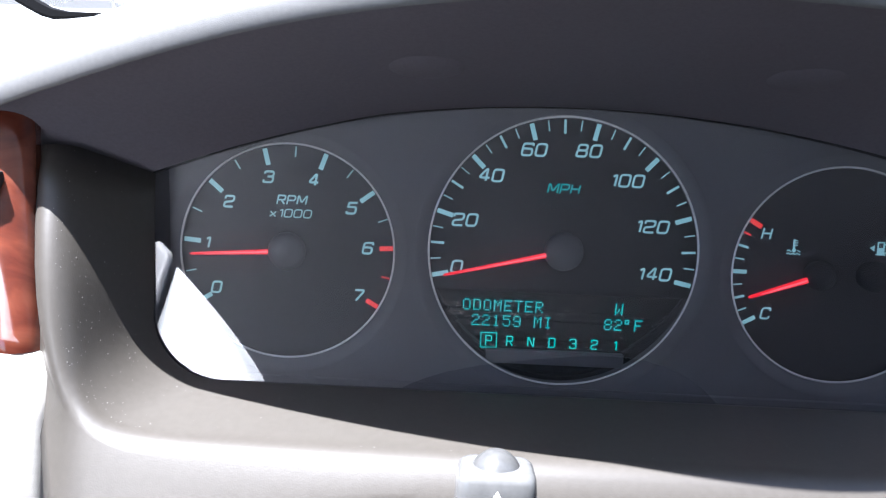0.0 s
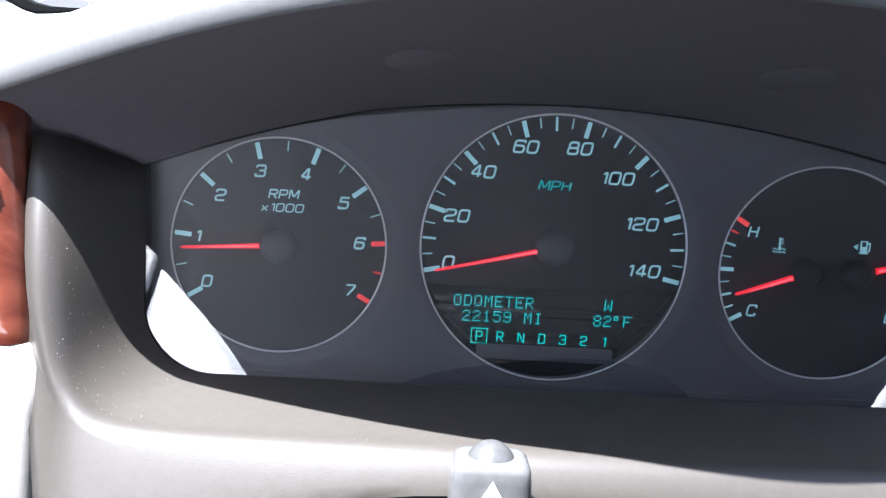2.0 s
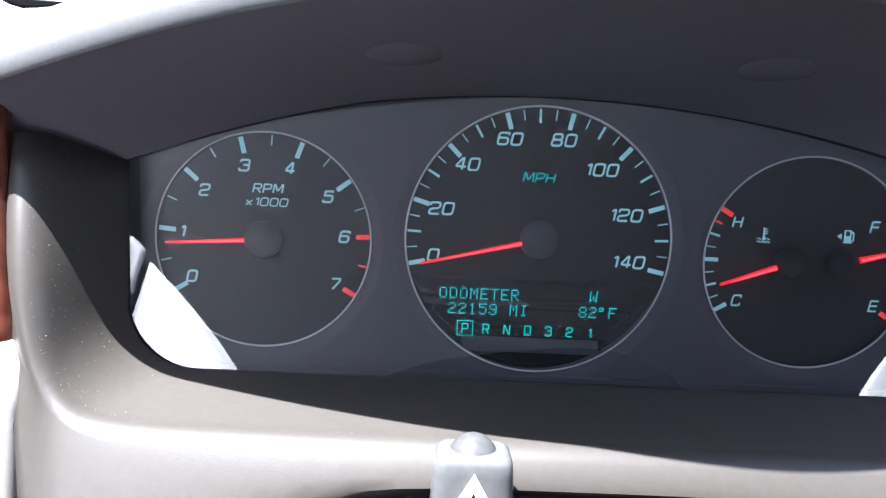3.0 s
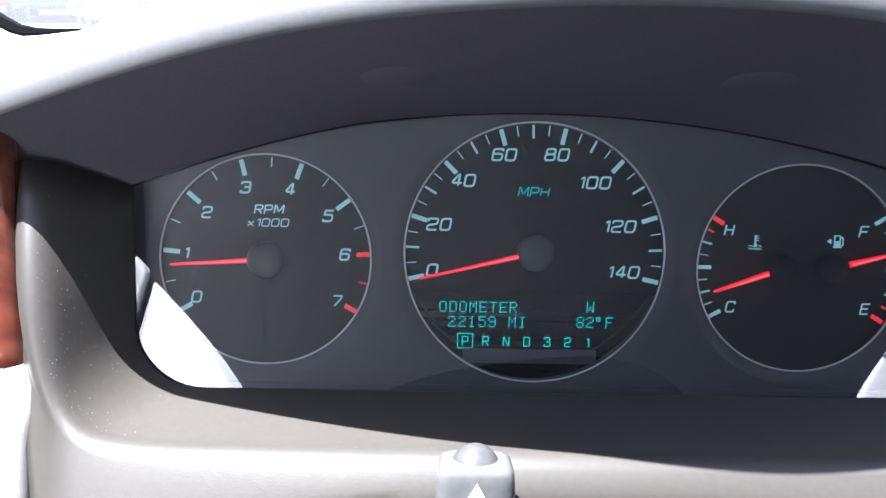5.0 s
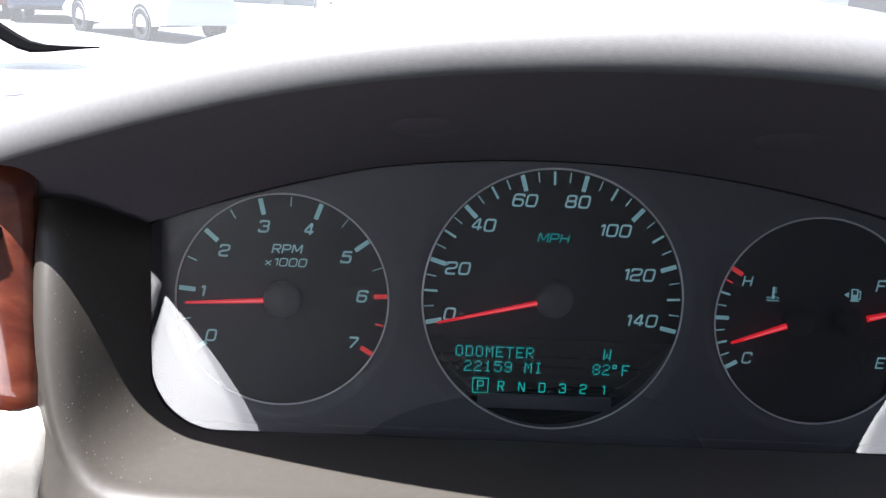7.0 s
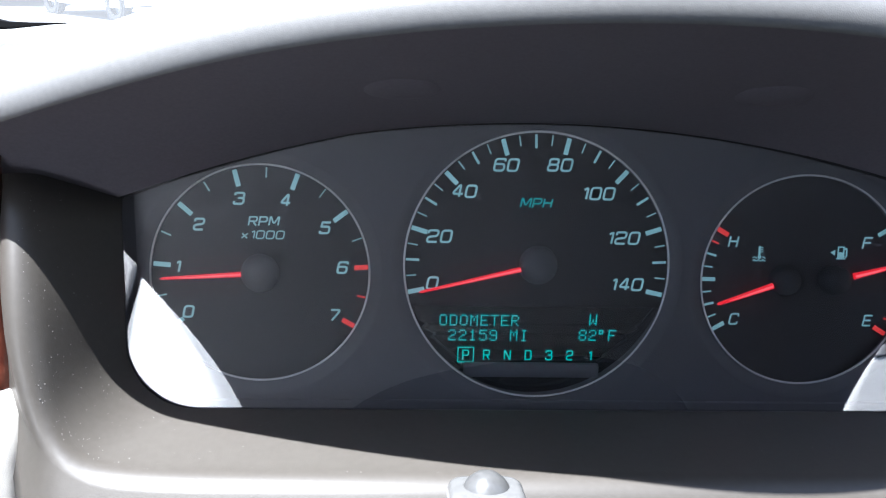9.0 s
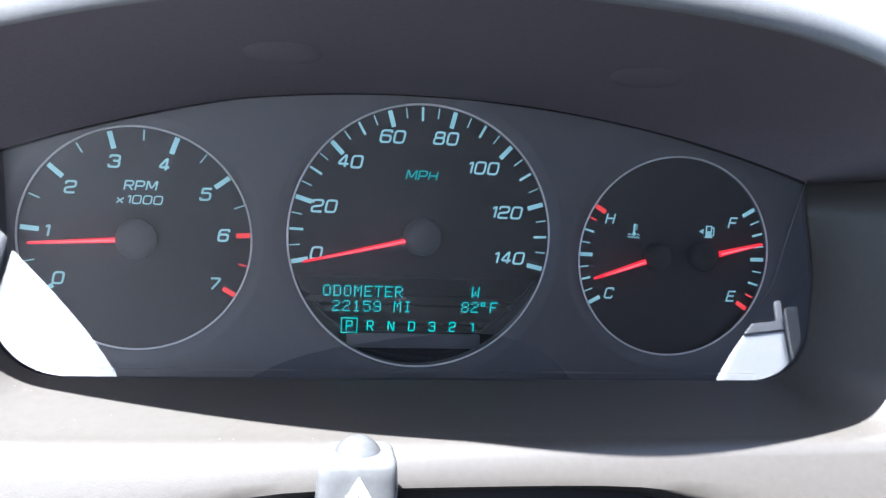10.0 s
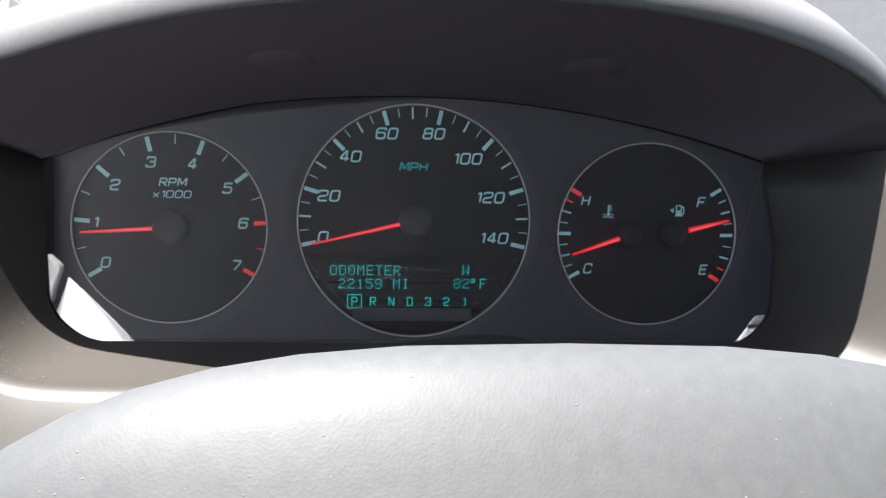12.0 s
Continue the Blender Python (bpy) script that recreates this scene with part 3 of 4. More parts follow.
numeral(speedo, SPEED, "MPH", -0.0012, 0.0263, 0.0036, 0.0032, 0.00062, "green")
needle(speedo, 0.0002, 0.0009, 193.5, 0.0070, 0.0500, 0.0081, 0.0042)

# temperature and fuel gauge
fuel = gauge("fuel_gauge", FUEL, "black temperature and fuel dial with pale teal print")
MIDB = tick_mesh(0.0060, 0.0016, "mark")
MIDS = tick_mesh(0.0046, 0.0009, "mark")
for side in (0, 1):
    for k in range(9):
        deg = -30.8 + 7.85 * k if side == 0 else -29.2 + 7.42 * k
        red = (k == 0) if side == 0 else (k == 8)
        pink = (k == 1) if side == 0 else (k == 7)
        a = deg if side == 0 else 180 - deg
        me = BIGRED if red else SMALLRED if pink else MIDB if k in (0, 4, 8) else MIDS if k % 2 == 0 else SMALL
        tick(fuel, me, FUEL[2] - 0.0006, a)
for text, x, z in (("H", 0.0820, 0.0117), ("C", 0.0839, -0.0210), ("F", 0.1392, 0.0120), ("E", 0.1415, -0.0211)):
    numeral(fuel, FUEL, text, x, z, 0.0043, 0.0033, 0.00072)
needle(fuel, -0.0088, 0.0004, 199.4, 0.0060, 0.0302, 0.0062, 0.0046, 0.0024, 0.0012, "dial")
needle(fuel, 0.0126, 0.0010, 14.4, 0.0072, 0.0278, 0.0062, 0.0046, 0.0026, 0.0012, "dial")

# thermometer sign
bm = box(-0.0005, 0.0005, -0.0001, 0.0002, -0.0014, 0.0042)
bmesh.ops.create_circle(bm, cap_ends=True, radius=0.0011, segments=20, matrix=pose(0, -0.0001, -0.0016, 90))
for k in range(3):
    bmesh.ops.create_cube(bm, size=1, matrix=Matrix.LocRotScale((0.0012, 0, 0.0012 + k * 0.0012), None, (0.0015, 0.0003, 0.0005)))
for row in (0, 1):
    for k in range(12):
        x = -0.0034 + k * 0.0006
        if row == 0 and abs(x) < 0.0014:
            continue
        bmesh.ops.create_cube(bm, size=1, matrix=Matrix.LocRotScale((x, 0, -0.0019 - row * 0.0016 + 0.0003 * math.sin(k * 1.57)), None, (0.0007, 0.0003, 0.0005)))
part("temperature_sign", bm, "mark", fuel, "", pose(0.0933 - FUEL[0], -0.0001, 0.0066 - FUEL[1]) @ Matrix.Diagonal((0.76, 1, 0.76, 1)), smooth=False)
# fuel pump sign
bm = box(-0.0010, 0.0020, -0.0001, 0.0002, -0.0032, 0.0000)
for x0, x1, z0, z1 in ((-0.0010, -0.0005, 0, 0.0028), (0.0015, 0.0020, 0, 0.0028), (-0.0010, 0.0020, 0.0024, 0.0030), (-0.0015, 0.0025, -0.0036, -0.0030), (0.0028, 0.0033, -0.0022, 0.0016), (0.0020, 0.0030, -0.0026, -0.0021), (0.0022, 0.0032, 0.0013, 0.0022)):
    bmesh.ops.create_cube(bm, size=1, matrix=Matrix.LocRotScale(((x0 + x1) / 2, 0, (z0 + z1) / 2), None, (x1 - x0, 0.0003, z1 - z0)))
bm.faces.new([bm.verts.new(p) for p in ((-0.0022, -0.0001, 0.0013), (-0.0022, -0.0001, -0.0017), (-0.0044, -0.0001, -0.0002))])
part("fuel_sign", bm, "mark", fuel, "", pose(0.1277 - FUEL[0], -0.0001, 0.0078 - FUEL[1]) @ Matrix.Diagonal((0.95, 1, 0.82, 1)), smooth=False)

# display window in the speedometer
def window_y(z):
    return 0.0006 + 0.29 * (WIN_TOP - z) - 3.0 * (WIN_TOP - z) ** 2


def ripple(x, z):
    """Shallow level waves moulded into the window, strongest across its middle."""
    q = z + 0.0268 + 0.05 * x * x + 0.00022 * math.sin(x * 150) + 0.00012 * math.sin(x * 410 + 1.0)
    waves = 0.00011 * math.sin(2 * math.pi * q / 0.0047) * math.exp(-(q / 0.0042) ** 4)
    return waves * (0.8 + 0.2 * math.sin(x * 95)) + 0.00003 * math.exp(-((z + 0.0385) / 0.0012) ** 2)


rw = SPEED[2] + 0.0006
rows = []
for i in range(181):
    z = WIN_TOP + (WIN_LOW - WIN_TOP) * i / 180
    half = math.sqrt(rw * rw - z * z)
    rows.append([(half * (k - 24) / 24, window_y(z) + ripple(half * (k - 24) / 24, z), z) for k in range(49)])
bm = sheet(rows)
display = part("display_window", bm, "smoked", speedo, "smoked glossy display window")
rows = []
for i in range(13):
    z = WIN_LOW + (-rw + 0.0002 - WIN_LOW) * i / 12
    half = math.sqrt(rw * rw - z * z)
    rows.append([(half * (k - 12) / 12, 0.0062, z) for k in range(25)])
part("window_sump", sheet(rows), "gloss", speedo, "glossy black strip below the display")
part("window_sill", box(-0.0292, 0.0285, 0.0030, 0.0060, -0.0478, WIN_LOW - 0.0002, 0.0008, 2), "plate", speedo, "grey ledge below the display")

DOTS = {
    "O": "01110 10001 10001 10001 10001 10001 01110", "D": "11110 10001 10001 10001 10001 10001 11110",
    "M": "10001 11011 10101 10101 10001 10001 10001", "E": "11111 10000 10000 11110 10000 10000 11111",
    "T": "11111 00100 00100 00100 00100 00100 00100", "R": "11110 10001 10001 11110 10100 10010 10001",
    "2": "01110 10001 00001 00110 01000 10000 11111", "1": "00100 01100 00100 00100 00100 00100 01110",
    "5": "11111 10000 11110 00001 00001 10001 01110", "9": "01110 10001 10001 01111 00001 10001 01110",
    "I": "01110 00100 00100 00100 00100 00100 01110", "W": "10001 10001 10001 10101 10101 11011 10001",
    "8": "01110 10001 10001 01110 10001 10001 01110", "F": "11111 10000 10000 11110 10000 10000 10000",
    "o": "11100 10100 11100 00000 00000 00000 00000", " ": "",
}
DOT_MESH = {}
for ch, rows_text in DOTS.items():
    bm = bmesh.new()
    for r, line in enumerate(rows_text.split()):
        for c, bit in enumerate(line):
            if bit == "1":
                bmesh.ops.create_cube(bm, size=1, matrix=Matrix.LocRotScale(((c - 2) * 0.00066, 0, (3 - r) * 0.00074), None, (0.00052, 0.0002, 0.00058)))
    me = bpy.data.meshes.new("character")
    bm.to_mesh(me)
    bm.free()
    me.materials.append(MAT["vfd"])
    DOT_MESH[ch] = me


def on_window(x, z):
    p = towards_eye(x, z, window_y(z) - 0.0005)
    p = towards_eye(x, z, window_y(p.z) - 0.0006)
    return Matrix.Translation(p) @ Matrix.Rotation(math.atan(0.29 - 6.0 * (WIN_TOP - p.z)), 4, "X")


def dotted(text, x, z, pitch):
    for k, ch in enumerate(text):
        if ch != " ":
            share("character", DOT_MESH[ch], speedo, on_window(x + k * pitch, z))


dotted("ODOMETER", -0.0382, -0.0228, 0.00428)
dotted("22159 MI", -0.0343, -0.0291, 0.00428)
dotted("W", 0.0246, -0.0222, 0.0042)
dotted("82oF", 0.0204, -0.0287, 0.00415)
for k, ch in enumerate("PRND321"):
    part("gear_letter", stroked(ch, 0.0040, 0.0024, 0.00055, 0.0), "vfdbright", speedo, "", on_window(-0.0285 + k * 0.00875, -0.0374), smooth=False)
bm = bmesh.new()
for x0, x1, z0, z1 in ((-0.0035, 0.0035, 0.0031, 0.0035), (-0.0035, 0.0035, -0.0035, -0.0031), (-0.0035, -0.0031, -0.0035, 0.0035), (0.0031, 0.0035, -0.0035, 0.0035)):
    bmesh.ops.create_cube(bm, size=1, matrix=Matrix.LocRotScale(((x0 + x1) / 2, 0, (z0 + z1) / 2), None, (x1 - x0, 0.0002, z1 - z0)))
part("gear_box", bm, "vfdbright", speedo, "", on_window(-0.0285, -0.0374), smooth=False)

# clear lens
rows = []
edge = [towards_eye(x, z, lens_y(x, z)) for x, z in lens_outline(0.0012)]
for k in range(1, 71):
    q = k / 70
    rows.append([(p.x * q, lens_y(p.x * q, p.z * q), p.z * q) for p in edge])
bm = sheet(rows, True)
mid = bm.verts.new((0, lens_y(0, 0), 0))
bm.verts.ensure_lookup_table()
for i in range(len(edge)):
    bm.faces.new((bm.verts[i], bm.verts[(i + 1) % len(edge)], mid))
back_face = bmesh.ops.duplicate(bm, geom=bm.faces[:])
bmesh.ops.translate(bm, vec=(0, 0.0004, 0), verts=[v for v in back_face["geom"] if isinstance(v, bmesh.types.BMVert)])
lens = part("lens", bm, "lens", cluster, "clear plastic lens that mirrors the unseen spokes")
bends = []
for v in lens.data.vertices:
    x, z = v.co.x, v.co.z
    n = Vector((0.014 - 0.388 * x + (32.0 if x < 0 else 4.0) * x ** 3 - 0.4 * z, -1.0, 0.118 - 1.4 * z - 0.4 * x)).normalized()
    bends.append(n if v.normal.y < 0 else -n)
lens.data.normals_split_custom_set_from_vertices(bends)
part("lower_strip", box(-0.150, 0.155, -0.0045, -0.0016, -0.070, -0.0556, 0.0006, 1), "plate", cluster, "glossy lower strip of the face plate")
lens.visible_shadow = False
# pale strip painted in for the reflection along the lens's right edge
rows_rim = [[], []]
for i in range(21):
    z = 0.033 - 0.052 * i / 20
    x = 0.1528 + 0.26 * z - 0.9 * max(0.0, -0.012 - z) ** 1.2
    for k in (0, 1):
        rows_rim[k].append((x + 0.00028 * k, lens_y(x, z) - 0.0006, z))
rows = []
for a in range(0, 360, 45):
    rows.append([p + Vector((0, 0.0006 * math.cos(radians(a)) - 0.0004, 0.0006 * math.sin(radians(a)) + 0.0002)) for p, q in LOOP[:N_TOP]])
part("seal", sheet(rows + rows[:1]), "void", cluster, "dark joint between lens and hood")
solid(part("lens_rim", sheet(rows_rim), "lensedge", cluster, "thin pale strip for the glint on the lens edge"), 0.0003)

# ---- hazard switch and steering column ----
column = thing("steering_column", "grey steering column with a hazard switch on top", "steering column")
rows = []
for y, r in ((-0.21, 0.05), (-0.15, 0.052), (-0.10, 0.052), (-0.05, 0.05), (0.02, 0.05)):
    rows.append([(0.0 + r * 1.25 * math.cos(a), y, -0.152 + (y + 0.05) * -0.05 + r * math.sin(a)) for a in [radians(12 * k) for k in range(30)]])
part("shroud", sheet(rows, True), "black", column, "dark column cover")
hx, hy = -0.0287, -0.091
bm = bmesh.new()
sect = []
for z, w, d in ((-0.115, 0.0136, 0.0112), (-0.078, 0.0127, 0.0108), (-0.063, 0.0120, 0.0104), (-0.0600, 0.0117, 0.0102), (-0.0586, 0.0112, 0.0097), (-0.0578, 0.0102, 0.0088), (-0.0576, 0.0092, 0.0078)):
    sect.append([(w * math.copysign(abs(math.cos(a)) ** 0.42, math.cos(a)), d * math.copysign(abs(math.sin(a)) ** 0.42, math.sin(a)), z) for a in [2 * math.pi * k / 56 for k in range(56)]])
bm.free()
bm = sheet(sect, True)
bmesh.ops.holes_fill(bm, edges=bm.edges)
switch = part("hazard_switch", bm, "button", column, "pale grey hazard switch", pose(hx, hy, 0.0012))
dome = lathe([(0.0, -0.0046), (0.0016, -0.0044), (0.0032, -0.0038), (0.0048, -0.0027), (0.0062, -0.0013), (0.0072, 0.0003)], 40)
part("dome", dome, "smoke", switch, "cloudy domed switch top", pose(0, 0.0008, -0.0576) @ pose(0, 0, 0, -90))
tri_pts = [(0, 0.0056), (-0.0062, -0.0052), (0.0062, -0.0052)]
inner = [(0, -0.0002), (-0.0012, -0.0026), (0.0012, -0.0026)]
bm = bmesh.new()
ov = [bm.verts.new((x, 0, z)) for x, z in tri_pts]
iv = [bm.verts.new((x, 0, z)) for x, z in inner]
for i in range(3):
    bm.faces.new((ov[i], ov[(i + 1) % 3], iv[(i + 1) % 3], iv[i]))
solid(part("warning_triangle", bm, "white", switch, "white warning triangle", pose(0.0, -0.0108, -0.0668, 2.3), smooth=False), 0.0004)

# ---- steering wheel ----
WHEEL_POSE = pose(0.020, -0.223, -0.1025, -2)
wheel = thing("steering_wheel", "pale grey steering wheel hub with a wide grained pad", "steering wheel", PANEL @ WHEEL_POSE)
rows = []
for v in range(9):
    b = v / 8
    row = []
    for u in range(49):
        a = math.pi * 2 * u / 48
        ca, sa = math.copysign(abs(math.cos(a)) ** 0.71, math.cos(a)), math.copysign(abs(math.sin(a)) ** 0.71, math.sin(a))
        grow = math.sin(radians(90 * (1 - b))) if b < 1 else 0.0
        row.append((0.132 * ca * (0.30 + 0.70 * grow), -0.002 - 0.036 * b, 0.088 * sa * (0.30 + 0.70 * grow)))
    rows.append(row)
bm = sheet([r[:-1] for r in rows], True)
bmesh.ops.holes_fill(bm, edges=bm.edges)
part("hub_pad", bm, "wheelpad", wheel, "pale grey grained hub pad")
speck_rng = random.Random(11)
bm = bmesh.new()
for k in range(150):
    v, u = speck_rng.randrange(1, 6), speck_rng.randrange(4, 20)
    a, b, c = Vector(rows[v][u]), Vector(rows[v + 1][u]), Vector(rows[v][u + 1])
    spot = a + (b - a) * speck_rng.random() + (c - a) * speck_rng.random()
    bmesh.ops.create_icosphere(bm, subdivisions=1, radius=speck_rng.choice((0.00006, 0.00009, 0.00012, 0.00016)), matrix=Matrix.Translation(spot) @ Matrix.Diagonal((speck_rng.uniform(0.6, 2.2), 1, 0.7, 1)))
specks = part("dust_specks", bm, "dust", wheel, "scattered pale dust specks", smooth=False)
specks["kind"] = "stuff"


def right_edge(z):
    """Inner edge of one spoke."""
    return 0.2975 + 2.1603 * z + 9.37 * z * z


def left_edge(z):
    """Inner edge of the other spoke."""
    return -0.1679 - 1.3689 * z - 8.43 * z * z + 6.69 * z ** 3


def on_spokes(x, z, lift=0.0):
    """A point of the leaning plane in which both spokes lie."""
    return (x, -0.2255 - 0.9 * z + lift, z + lift)


def spoke(edge, outer, low, top):
    """A broad sunlit spoke, unseen, for the lens to mirror: its inner edge sweeps up and outwards from the hub."""
    return sheet([[on_spokes(edge(z) + (outer(z) - edge(z)) * k / 8, z) for k in range(9)] for z in [low + (top - low) * i / 50 for i in range(51)]])


def left_seam(z):
    return -0.2614 - 0.2395 * z + 0.81 * z * z


def right_seam(z):
    return 0.2660 + 0.16 * z


# unseen arms, shaped and paled to give the white patches mirrored in the lens
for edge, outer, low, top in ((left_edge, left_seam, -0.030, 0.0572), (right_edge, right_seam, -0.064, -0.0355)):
    arm = part("spoke", spoke(edge, outer, low, top), "spoke", wheel, "pale cream sunlit spoke, unseen, added for the lens reflection", WHEEL_POSE.inverted())
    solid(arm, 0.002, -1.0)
# unseen rim pieces; two greys set how bright each mirrors in the lens
rim = part("rim_section", spoke(lambda z: min(left_seam(z) - 0.0065, left_edge(z)), lambda z: -0.37, -0.030, 0.0710), "rimgrey", wheel, "unseen rim piece, toned for its dim reflection in the lens", WHEEL_POSE.inverted())
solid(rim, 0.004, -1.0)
rim = part("rim_section", spoke(lambda z: right_seam(z) + 0.0012, lambda z: right_seam(z) + 0.010, -0.064, -0.0260), "rimdark", wheel, "unseen rim piece, toned for its dim reflection in the lens", WHEEL_POSE.inverted())
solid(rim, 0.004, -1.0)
ledge = part("spoke_button", spoke(right_edge, right_seam, -0.0352, -0.0310), "podgrey", wheel, "unseen grey switch pod, added to be mirrored in the lens", WHEEL_POSE.inverted())
solid(ledge, 0.003, -1.0)
post = part("spoke_button", spoke(lambda z: 0.2570 + 0.19 * (z + 0.0310), right_seam, -0.0308, -0.0215), "podgrey", wheel, "unseen grey switch pod, added to be mirrored in the lens", WHEEL_POSE.inverted())
solid(post, 0.003, -1.0)
part("legend", sheet([[on_spokes(x, z, 0.0004) for x in (0.2420, 0.2455, 0.2490)] for z in (-0.0397, -0.0387)]), "rimgrey", wheel, "small grey legend bar", WHEEL_POSE.inverted())
part("boss", lathe([(0.05, -0.004), (0.05, 0.05)], 32), "black", wheel)


# ---- cabin ----
tagged(part("floor", box(-0.62, 1.35, -2.2, 0.6, 0.28, 0.32), "cloth", None), "dark carpeted cabin floor", "floor", kind="structure")
tagged(part("ceiling", box(-0.66, 1.39, -2.2, -0.30, 1.43, 1.47, 0.01), "headliner", None), "grey cloth headliner", "ceiling", kind="structure")
for name, x0, x1, gaps, label in (("wall_left", -0.66, -0.62, ((-1.92, -1.10), (-1.02, -0.45)), "grey driver's door side with its windows"), ("wall_right", 1.35, 1.39, ((-0.80, -0.30),), "grey passenger door side with its window")):
    side = box(x0, x1, -2.2, -0.05, 0.30, 0.98, 0.01)
    bmesh.ops.create_cube(side, size=1, matrix=Matrix.LocRotScale(((x0 + x1) / 2, -1.125, 1.40), None, (x1 - x0, 2.15, 0.06)))
    ends = [-2.2] + [y for gap in gaps for y in gap] + [-0.05]
    for y0, y1 in zip(ends[::2], ends[1::2]):
        bmesh.ops.create_cube(side, size=1, matrix=Matrix.LocRotScale(((x0 + x1) / 2, (y0 + y1) / 2, 1.175), None, (x1 - x0, y1 - y0, 0.39)))
    tagged(part(name, side, "doorcloth", None), label, "wall", kind="structure")
tagged(part("wall_front", box(-0.62, 1.35, 0.02, 0.06, 0.30, 0.86), "cloth", None), "dark bulkhead under the dashboard", "wall", kind="structure")


tagged(part("wall_rear", box(-0.62, 1.35, -2.20, -2.16, 0.32, 1.43), "seatcloth", None, smooth=False), "grey cabin wall behind the seats", "wall", kind="structure")

# windscreen and its black edge
tagged(part("windscreen", sheet([[(x, 0.70, 0.965) for x in (-0.66, 1.39)], [(x, -0.30, 1.45) for x in (-0.66, 1.39)]]), "glass", None), "clear curved windscreen glass", "windscreen", kind="structure").visible_shadow = False
band = [(-0.56, 0.258, 0.008), (-0.50, 0.2205, 0.0078), (-0.45, 0.190, 0.0075), (-0.415, 0.1687, 0.0070), (-0.395, 0.1565, 0.0065), (-0.382, 0.1495, 0.0058), (-0.372, 0.1458, 0.0046), (-0.360, 0.1450, 0.0030), (-0.345, 0.1458, 0.0018), (-0.330, 0.1468, 0.0008), (-0.318, 0.1474, 0.0002)]
rows = [[], [], [], []]
for x, z, w in band:
    rows[0].append((x, 0.300, z + w))
    rows[1].append((x, 0.297, z + w * 0.6))
    rows[2].append((x, 0.297, z - w * 0.6))
    rows[3].append((x, 0.300, z - w))
edge_band = part("windscreen_edge", sheet(rows), "frit", None)
edge_band.matrix_world = PANEL
solid(tagged(edge_band, "black windscreen border", "trim", kind="structure"), 0.0006)
bm = lathe([(0.0, 0.0), (0.6, 0.0), (1.0, -0.001)], 40)
for v in bm.verts:
    v.co = (v.co.x * 0.034, v.co.z * 0.026, v.co.y)
dash_sensor = part("speaker_cover", bm, "button", dash, "small oval grille in the dash pad")
dash_sensor.matrix_world = pose(-0.353, 0.30, 1.004, 0, 0, 10)

# ---- outside ----
bm = bmesh.new()
bm.faces.new([bm.verts.new(p) for p in ((-900, -900, 0), (900, -900, 0), (900, 900, 0), (-900, 900, 0))])
tagged(part("ground", bm, "asphalt", None, smooth=False), "sun bleached asphalt parking lot", "ground", kind="structure")


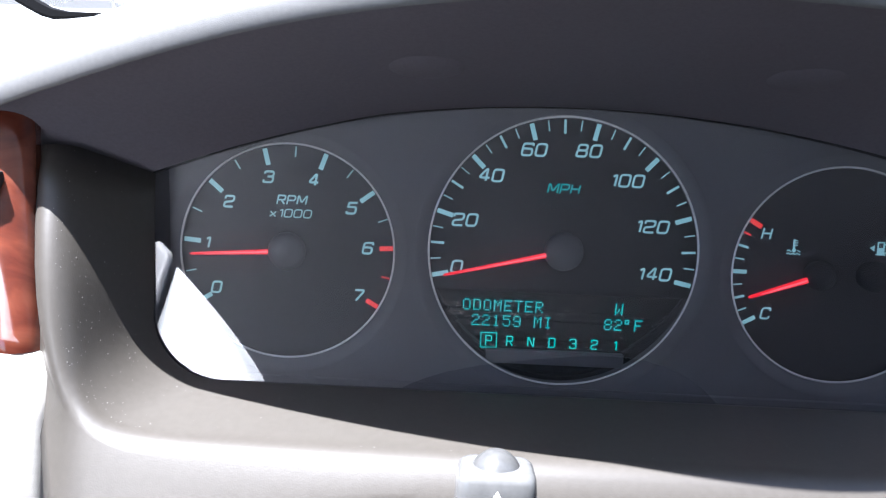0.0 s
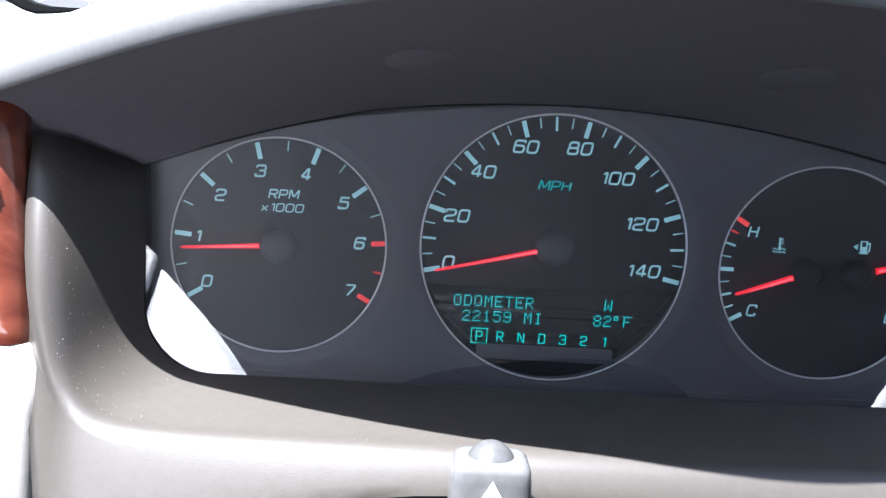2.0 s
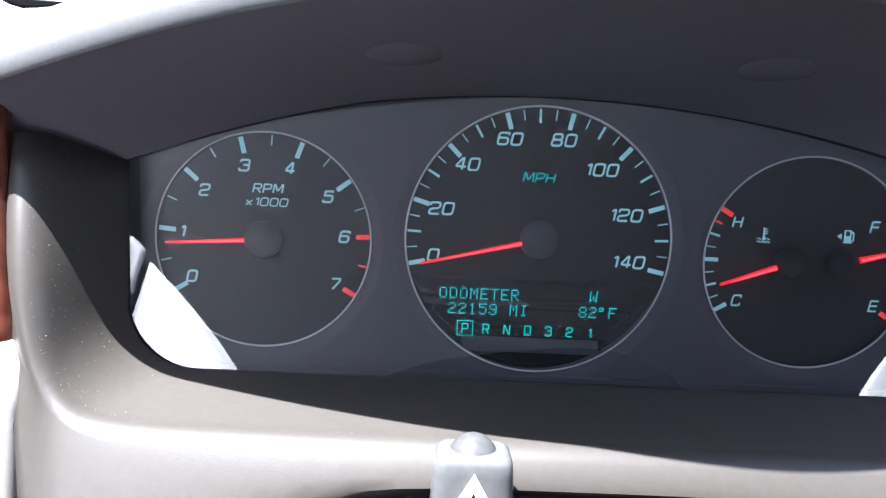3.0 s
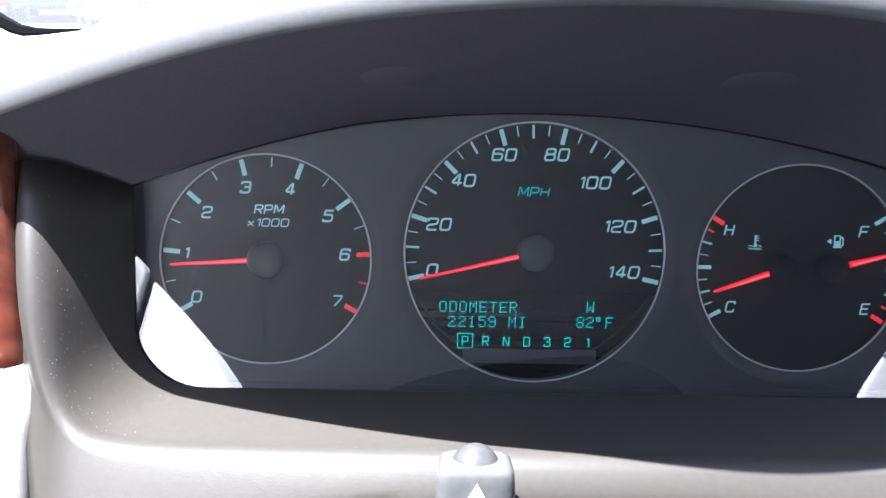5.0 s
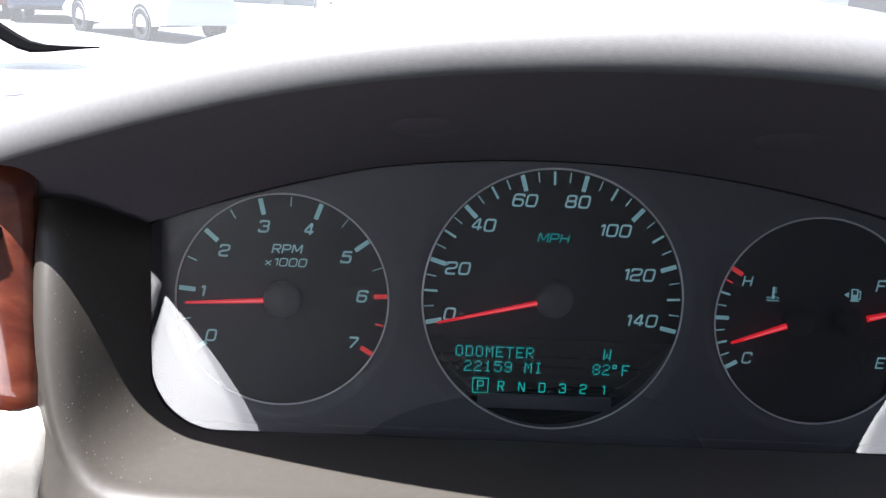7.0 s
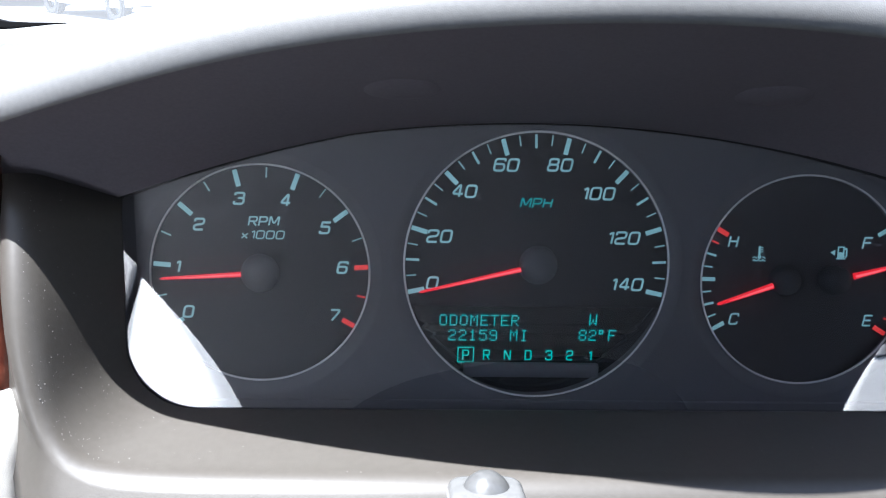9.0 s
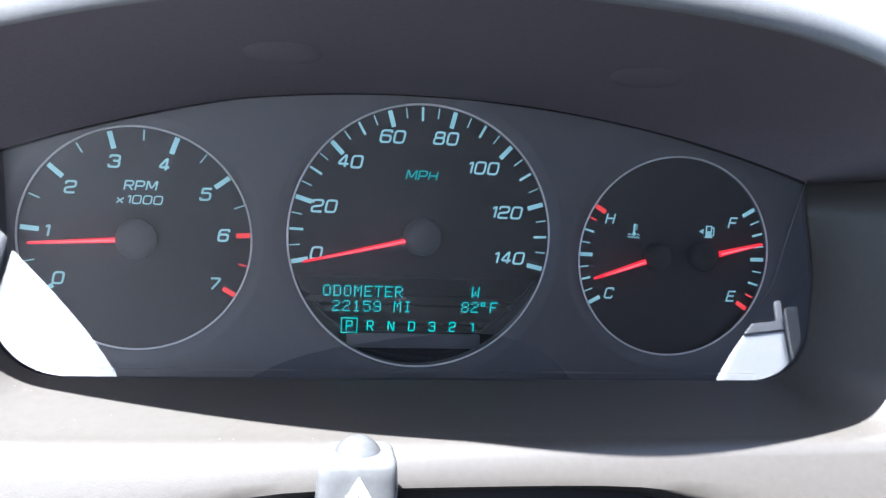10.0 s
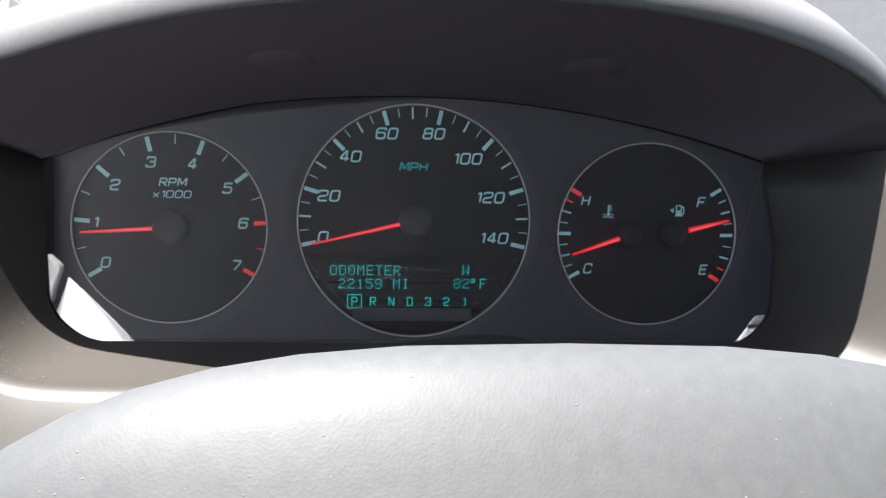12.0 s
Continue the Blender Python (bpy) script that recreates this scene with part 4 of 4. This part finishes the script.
def car(name, paint, label, x, y, turn, size=1.0):
    """A parked saloon: local +y is its nose."""
    c = thing(name, label, "car", pose(x, y, 0, 0, 0, turn) @ Matrix.Scale(size, 4), "parked cars")
    prof = [(-2.35, 0.55, 0.80), (-2.30, 0.35, 0.98), (-1.7, 0.28, 1.03), (-0.9, 0.26, 1.02), (0.6, 0.26, 0.98), (1.3, 0.27, 0.93), (1.95, 0.30, 0.84), (2.25, 0.34, 0.72), (2.38, 0.42, 0.60)]
    rows = []
    for yy, z0, z1 in prof:
        w = 0.90 - 0.10 * max(0.0, abs(yy) - 1.5) ** 1.5
        row = []
        for q in range(25):
            a = -math.pi * q / 24
            ca, sa = math.cos(a), -math.sin(a)
            row.append((w * math.copysign(abs(ca) ** 0.35, ca), yy, z0 + (z1 - z0) * abs(sa) ** 0.45))
        rows.append(row + [(row[-1][0] * 0.9, yy, z0), (row[0][0] * 0.9, yy, z0)])
    bm = sheet(rows, True)
    bmesh.ops.holes_fill(bm, edges=bm.edges)
    body = part("body", bm, paint, c)
    rows = []
    for yy, z, w in ((-1.75, 1.0, 0.72), (-1.35, 1.22, 0.66), (-0.9, 1.40, 0.60), (-0.2, 1.46, 0.58), (0.25, 1.42, 0.58), (0.6, 1.25, 0.64), (1.15, 0.95, 0.74)):
        rows.append([(w * t * (1.0 if abs(t) < 0.9 else 1.02), yy, z - 0.03 * t * t) for t in (-1, -0.6, 0, 0.6, 1)])
    solid(part("roof", sheet(rows[2:5]), paint, c), 0.04)
    part("windscreen", sheet(rows[4:]), "autoglass", c)
    part("rear_window", sheet(rows[:3]), "autoglass", c)
    for sx in (-1, 1):
        pts = [(-1.6, 1.0), (-1.32, 1.20), (-0.9, 1.37), (-0.2, 1.43), (0.25, 1.39), (0.6, 1.22), (1.05, 0.97)]
        rows = [[(sx * (0.84 - 0.55 * (z - 0.98)), yy, z) for yy, z in pts], [(sx * 0.85, yy, 0.97) for yy, z in pts]]
        part("side_window", sheet(rows), "autoglass", c)
        for yy in (-1.42, 1.38):
            tyre = part("tyre", lathe([(0.2, -0.10), (0.30, -0.11), (0.325, -0.07), (0.325, 0.07), (0.30, 0.11), (0.2, 0.10)], 36), "tyre", c, "", pose(sx * 0.80, yy, 0.325, 0, 0, 90))
            part("rim", lathe([(0.0, -0.06), (0.05, -0.075), (0.07, -0.05), (0.17, -0.07), (0.205, -0.10), (0.21, 0.0), (0.0, 0.0)], 30), "alloy", tyre, "", pose(0, 0, 0, 0, 0, 0 if sx < 0 else 180))
            arch = lathe([(0.33, -0.03), (0.385, -0.03), (0.385, 0.03), (0.33, 0.03)], 36)
            part("wheel_arch", arch, "black", c, "", pose(sx * 0.868, yy, 0.34, 0, 0, 90))
        part("headlight", box(sx * 0.62 - 0.17, sx * 0.62 + 0.17, 2.08, 2.26, 0.60, 0.74, 0.03), "lamp", c)
        part("mirror", box(sx * 0.98 - 0.09, sx * 0.98 + 0.09, 0.66, 0.78, 0.98, 1.10, 0.03), paint, c)
        for yy in (-0.45, 0.35):
            part("door_handle", box(sx * 0.905 - 0.015, sx * 0.905 + 0.015, yy - 0.1, yy + 0.1, 0.82, 0.85, 0.006, 1), "black", c)
    part("grille", box(-0.42, 0.42, 2.30, 2.37, 0.44, 0.60, 0.02), "black", c)
    part("lower_intake", box(-0.6, 0.6, 2.27, 2.36, 0.33, 0.40, 0.015), "black", c)
    return c


car("saloon_car", "paintwhite", "white parked saloon car in full sun", -5.65, 15.33, 48, 0.86)
car("saloon_car", "paintblue", "blue grey parked saloon car behind the white one", -9.3, 19.4, 200, 0.9)
car("saloon_car", "paintred", "dark red parked car at the end of the row", -11.6, 20.0, 205)
car("saloon_car", "paintwhite", "white parked car beyond the dashboard", -2.2, 21.5, 196)
car("saloon_car", "paintwhite", "white parked car in the middle of the lot", 0.9, 20.5, 215)
car("saloon_car", "paintsilver", "silver parked car near the building", 3.1, 12.2, 150)

house = thing("building", "pale garage building with white columns and shaded bays", "building", pose(0, 0, 0))
# the bay's shade is put into the darker grey of wall and roof
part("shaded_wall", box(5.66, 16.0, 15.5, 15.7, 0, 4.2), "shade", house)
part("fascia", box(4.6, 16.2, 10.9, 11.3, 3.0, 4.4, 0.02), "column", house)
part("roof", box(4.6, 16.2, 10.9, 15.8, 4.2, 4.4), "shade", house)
for x in (4.67, 8.4, 12.2):
    part("post", box(x, x + 1.06, 10.95, 11.35, 0, 3.0, 0.02), "column", house, "white painted column")
long_wall = thing("warehouse", "long pale green grey warehouse wall beyond the lot", "building", pose(0, 0, 0))
part("wall", box(-60, 4.0, 44, 44.5, 0, 6.5), "stucco", long_wall)
for k in range(9):
    part("pilaster", box(-58 + k * 7, -57.3 + k * 7, 43.75, 44.1, 0, 6.5, 0.02), "stucco", long_wall)
part("parapet", box(-60.2, 4.2, 43.7, 44.7, 6.5, 6.9), "column", long_wall)
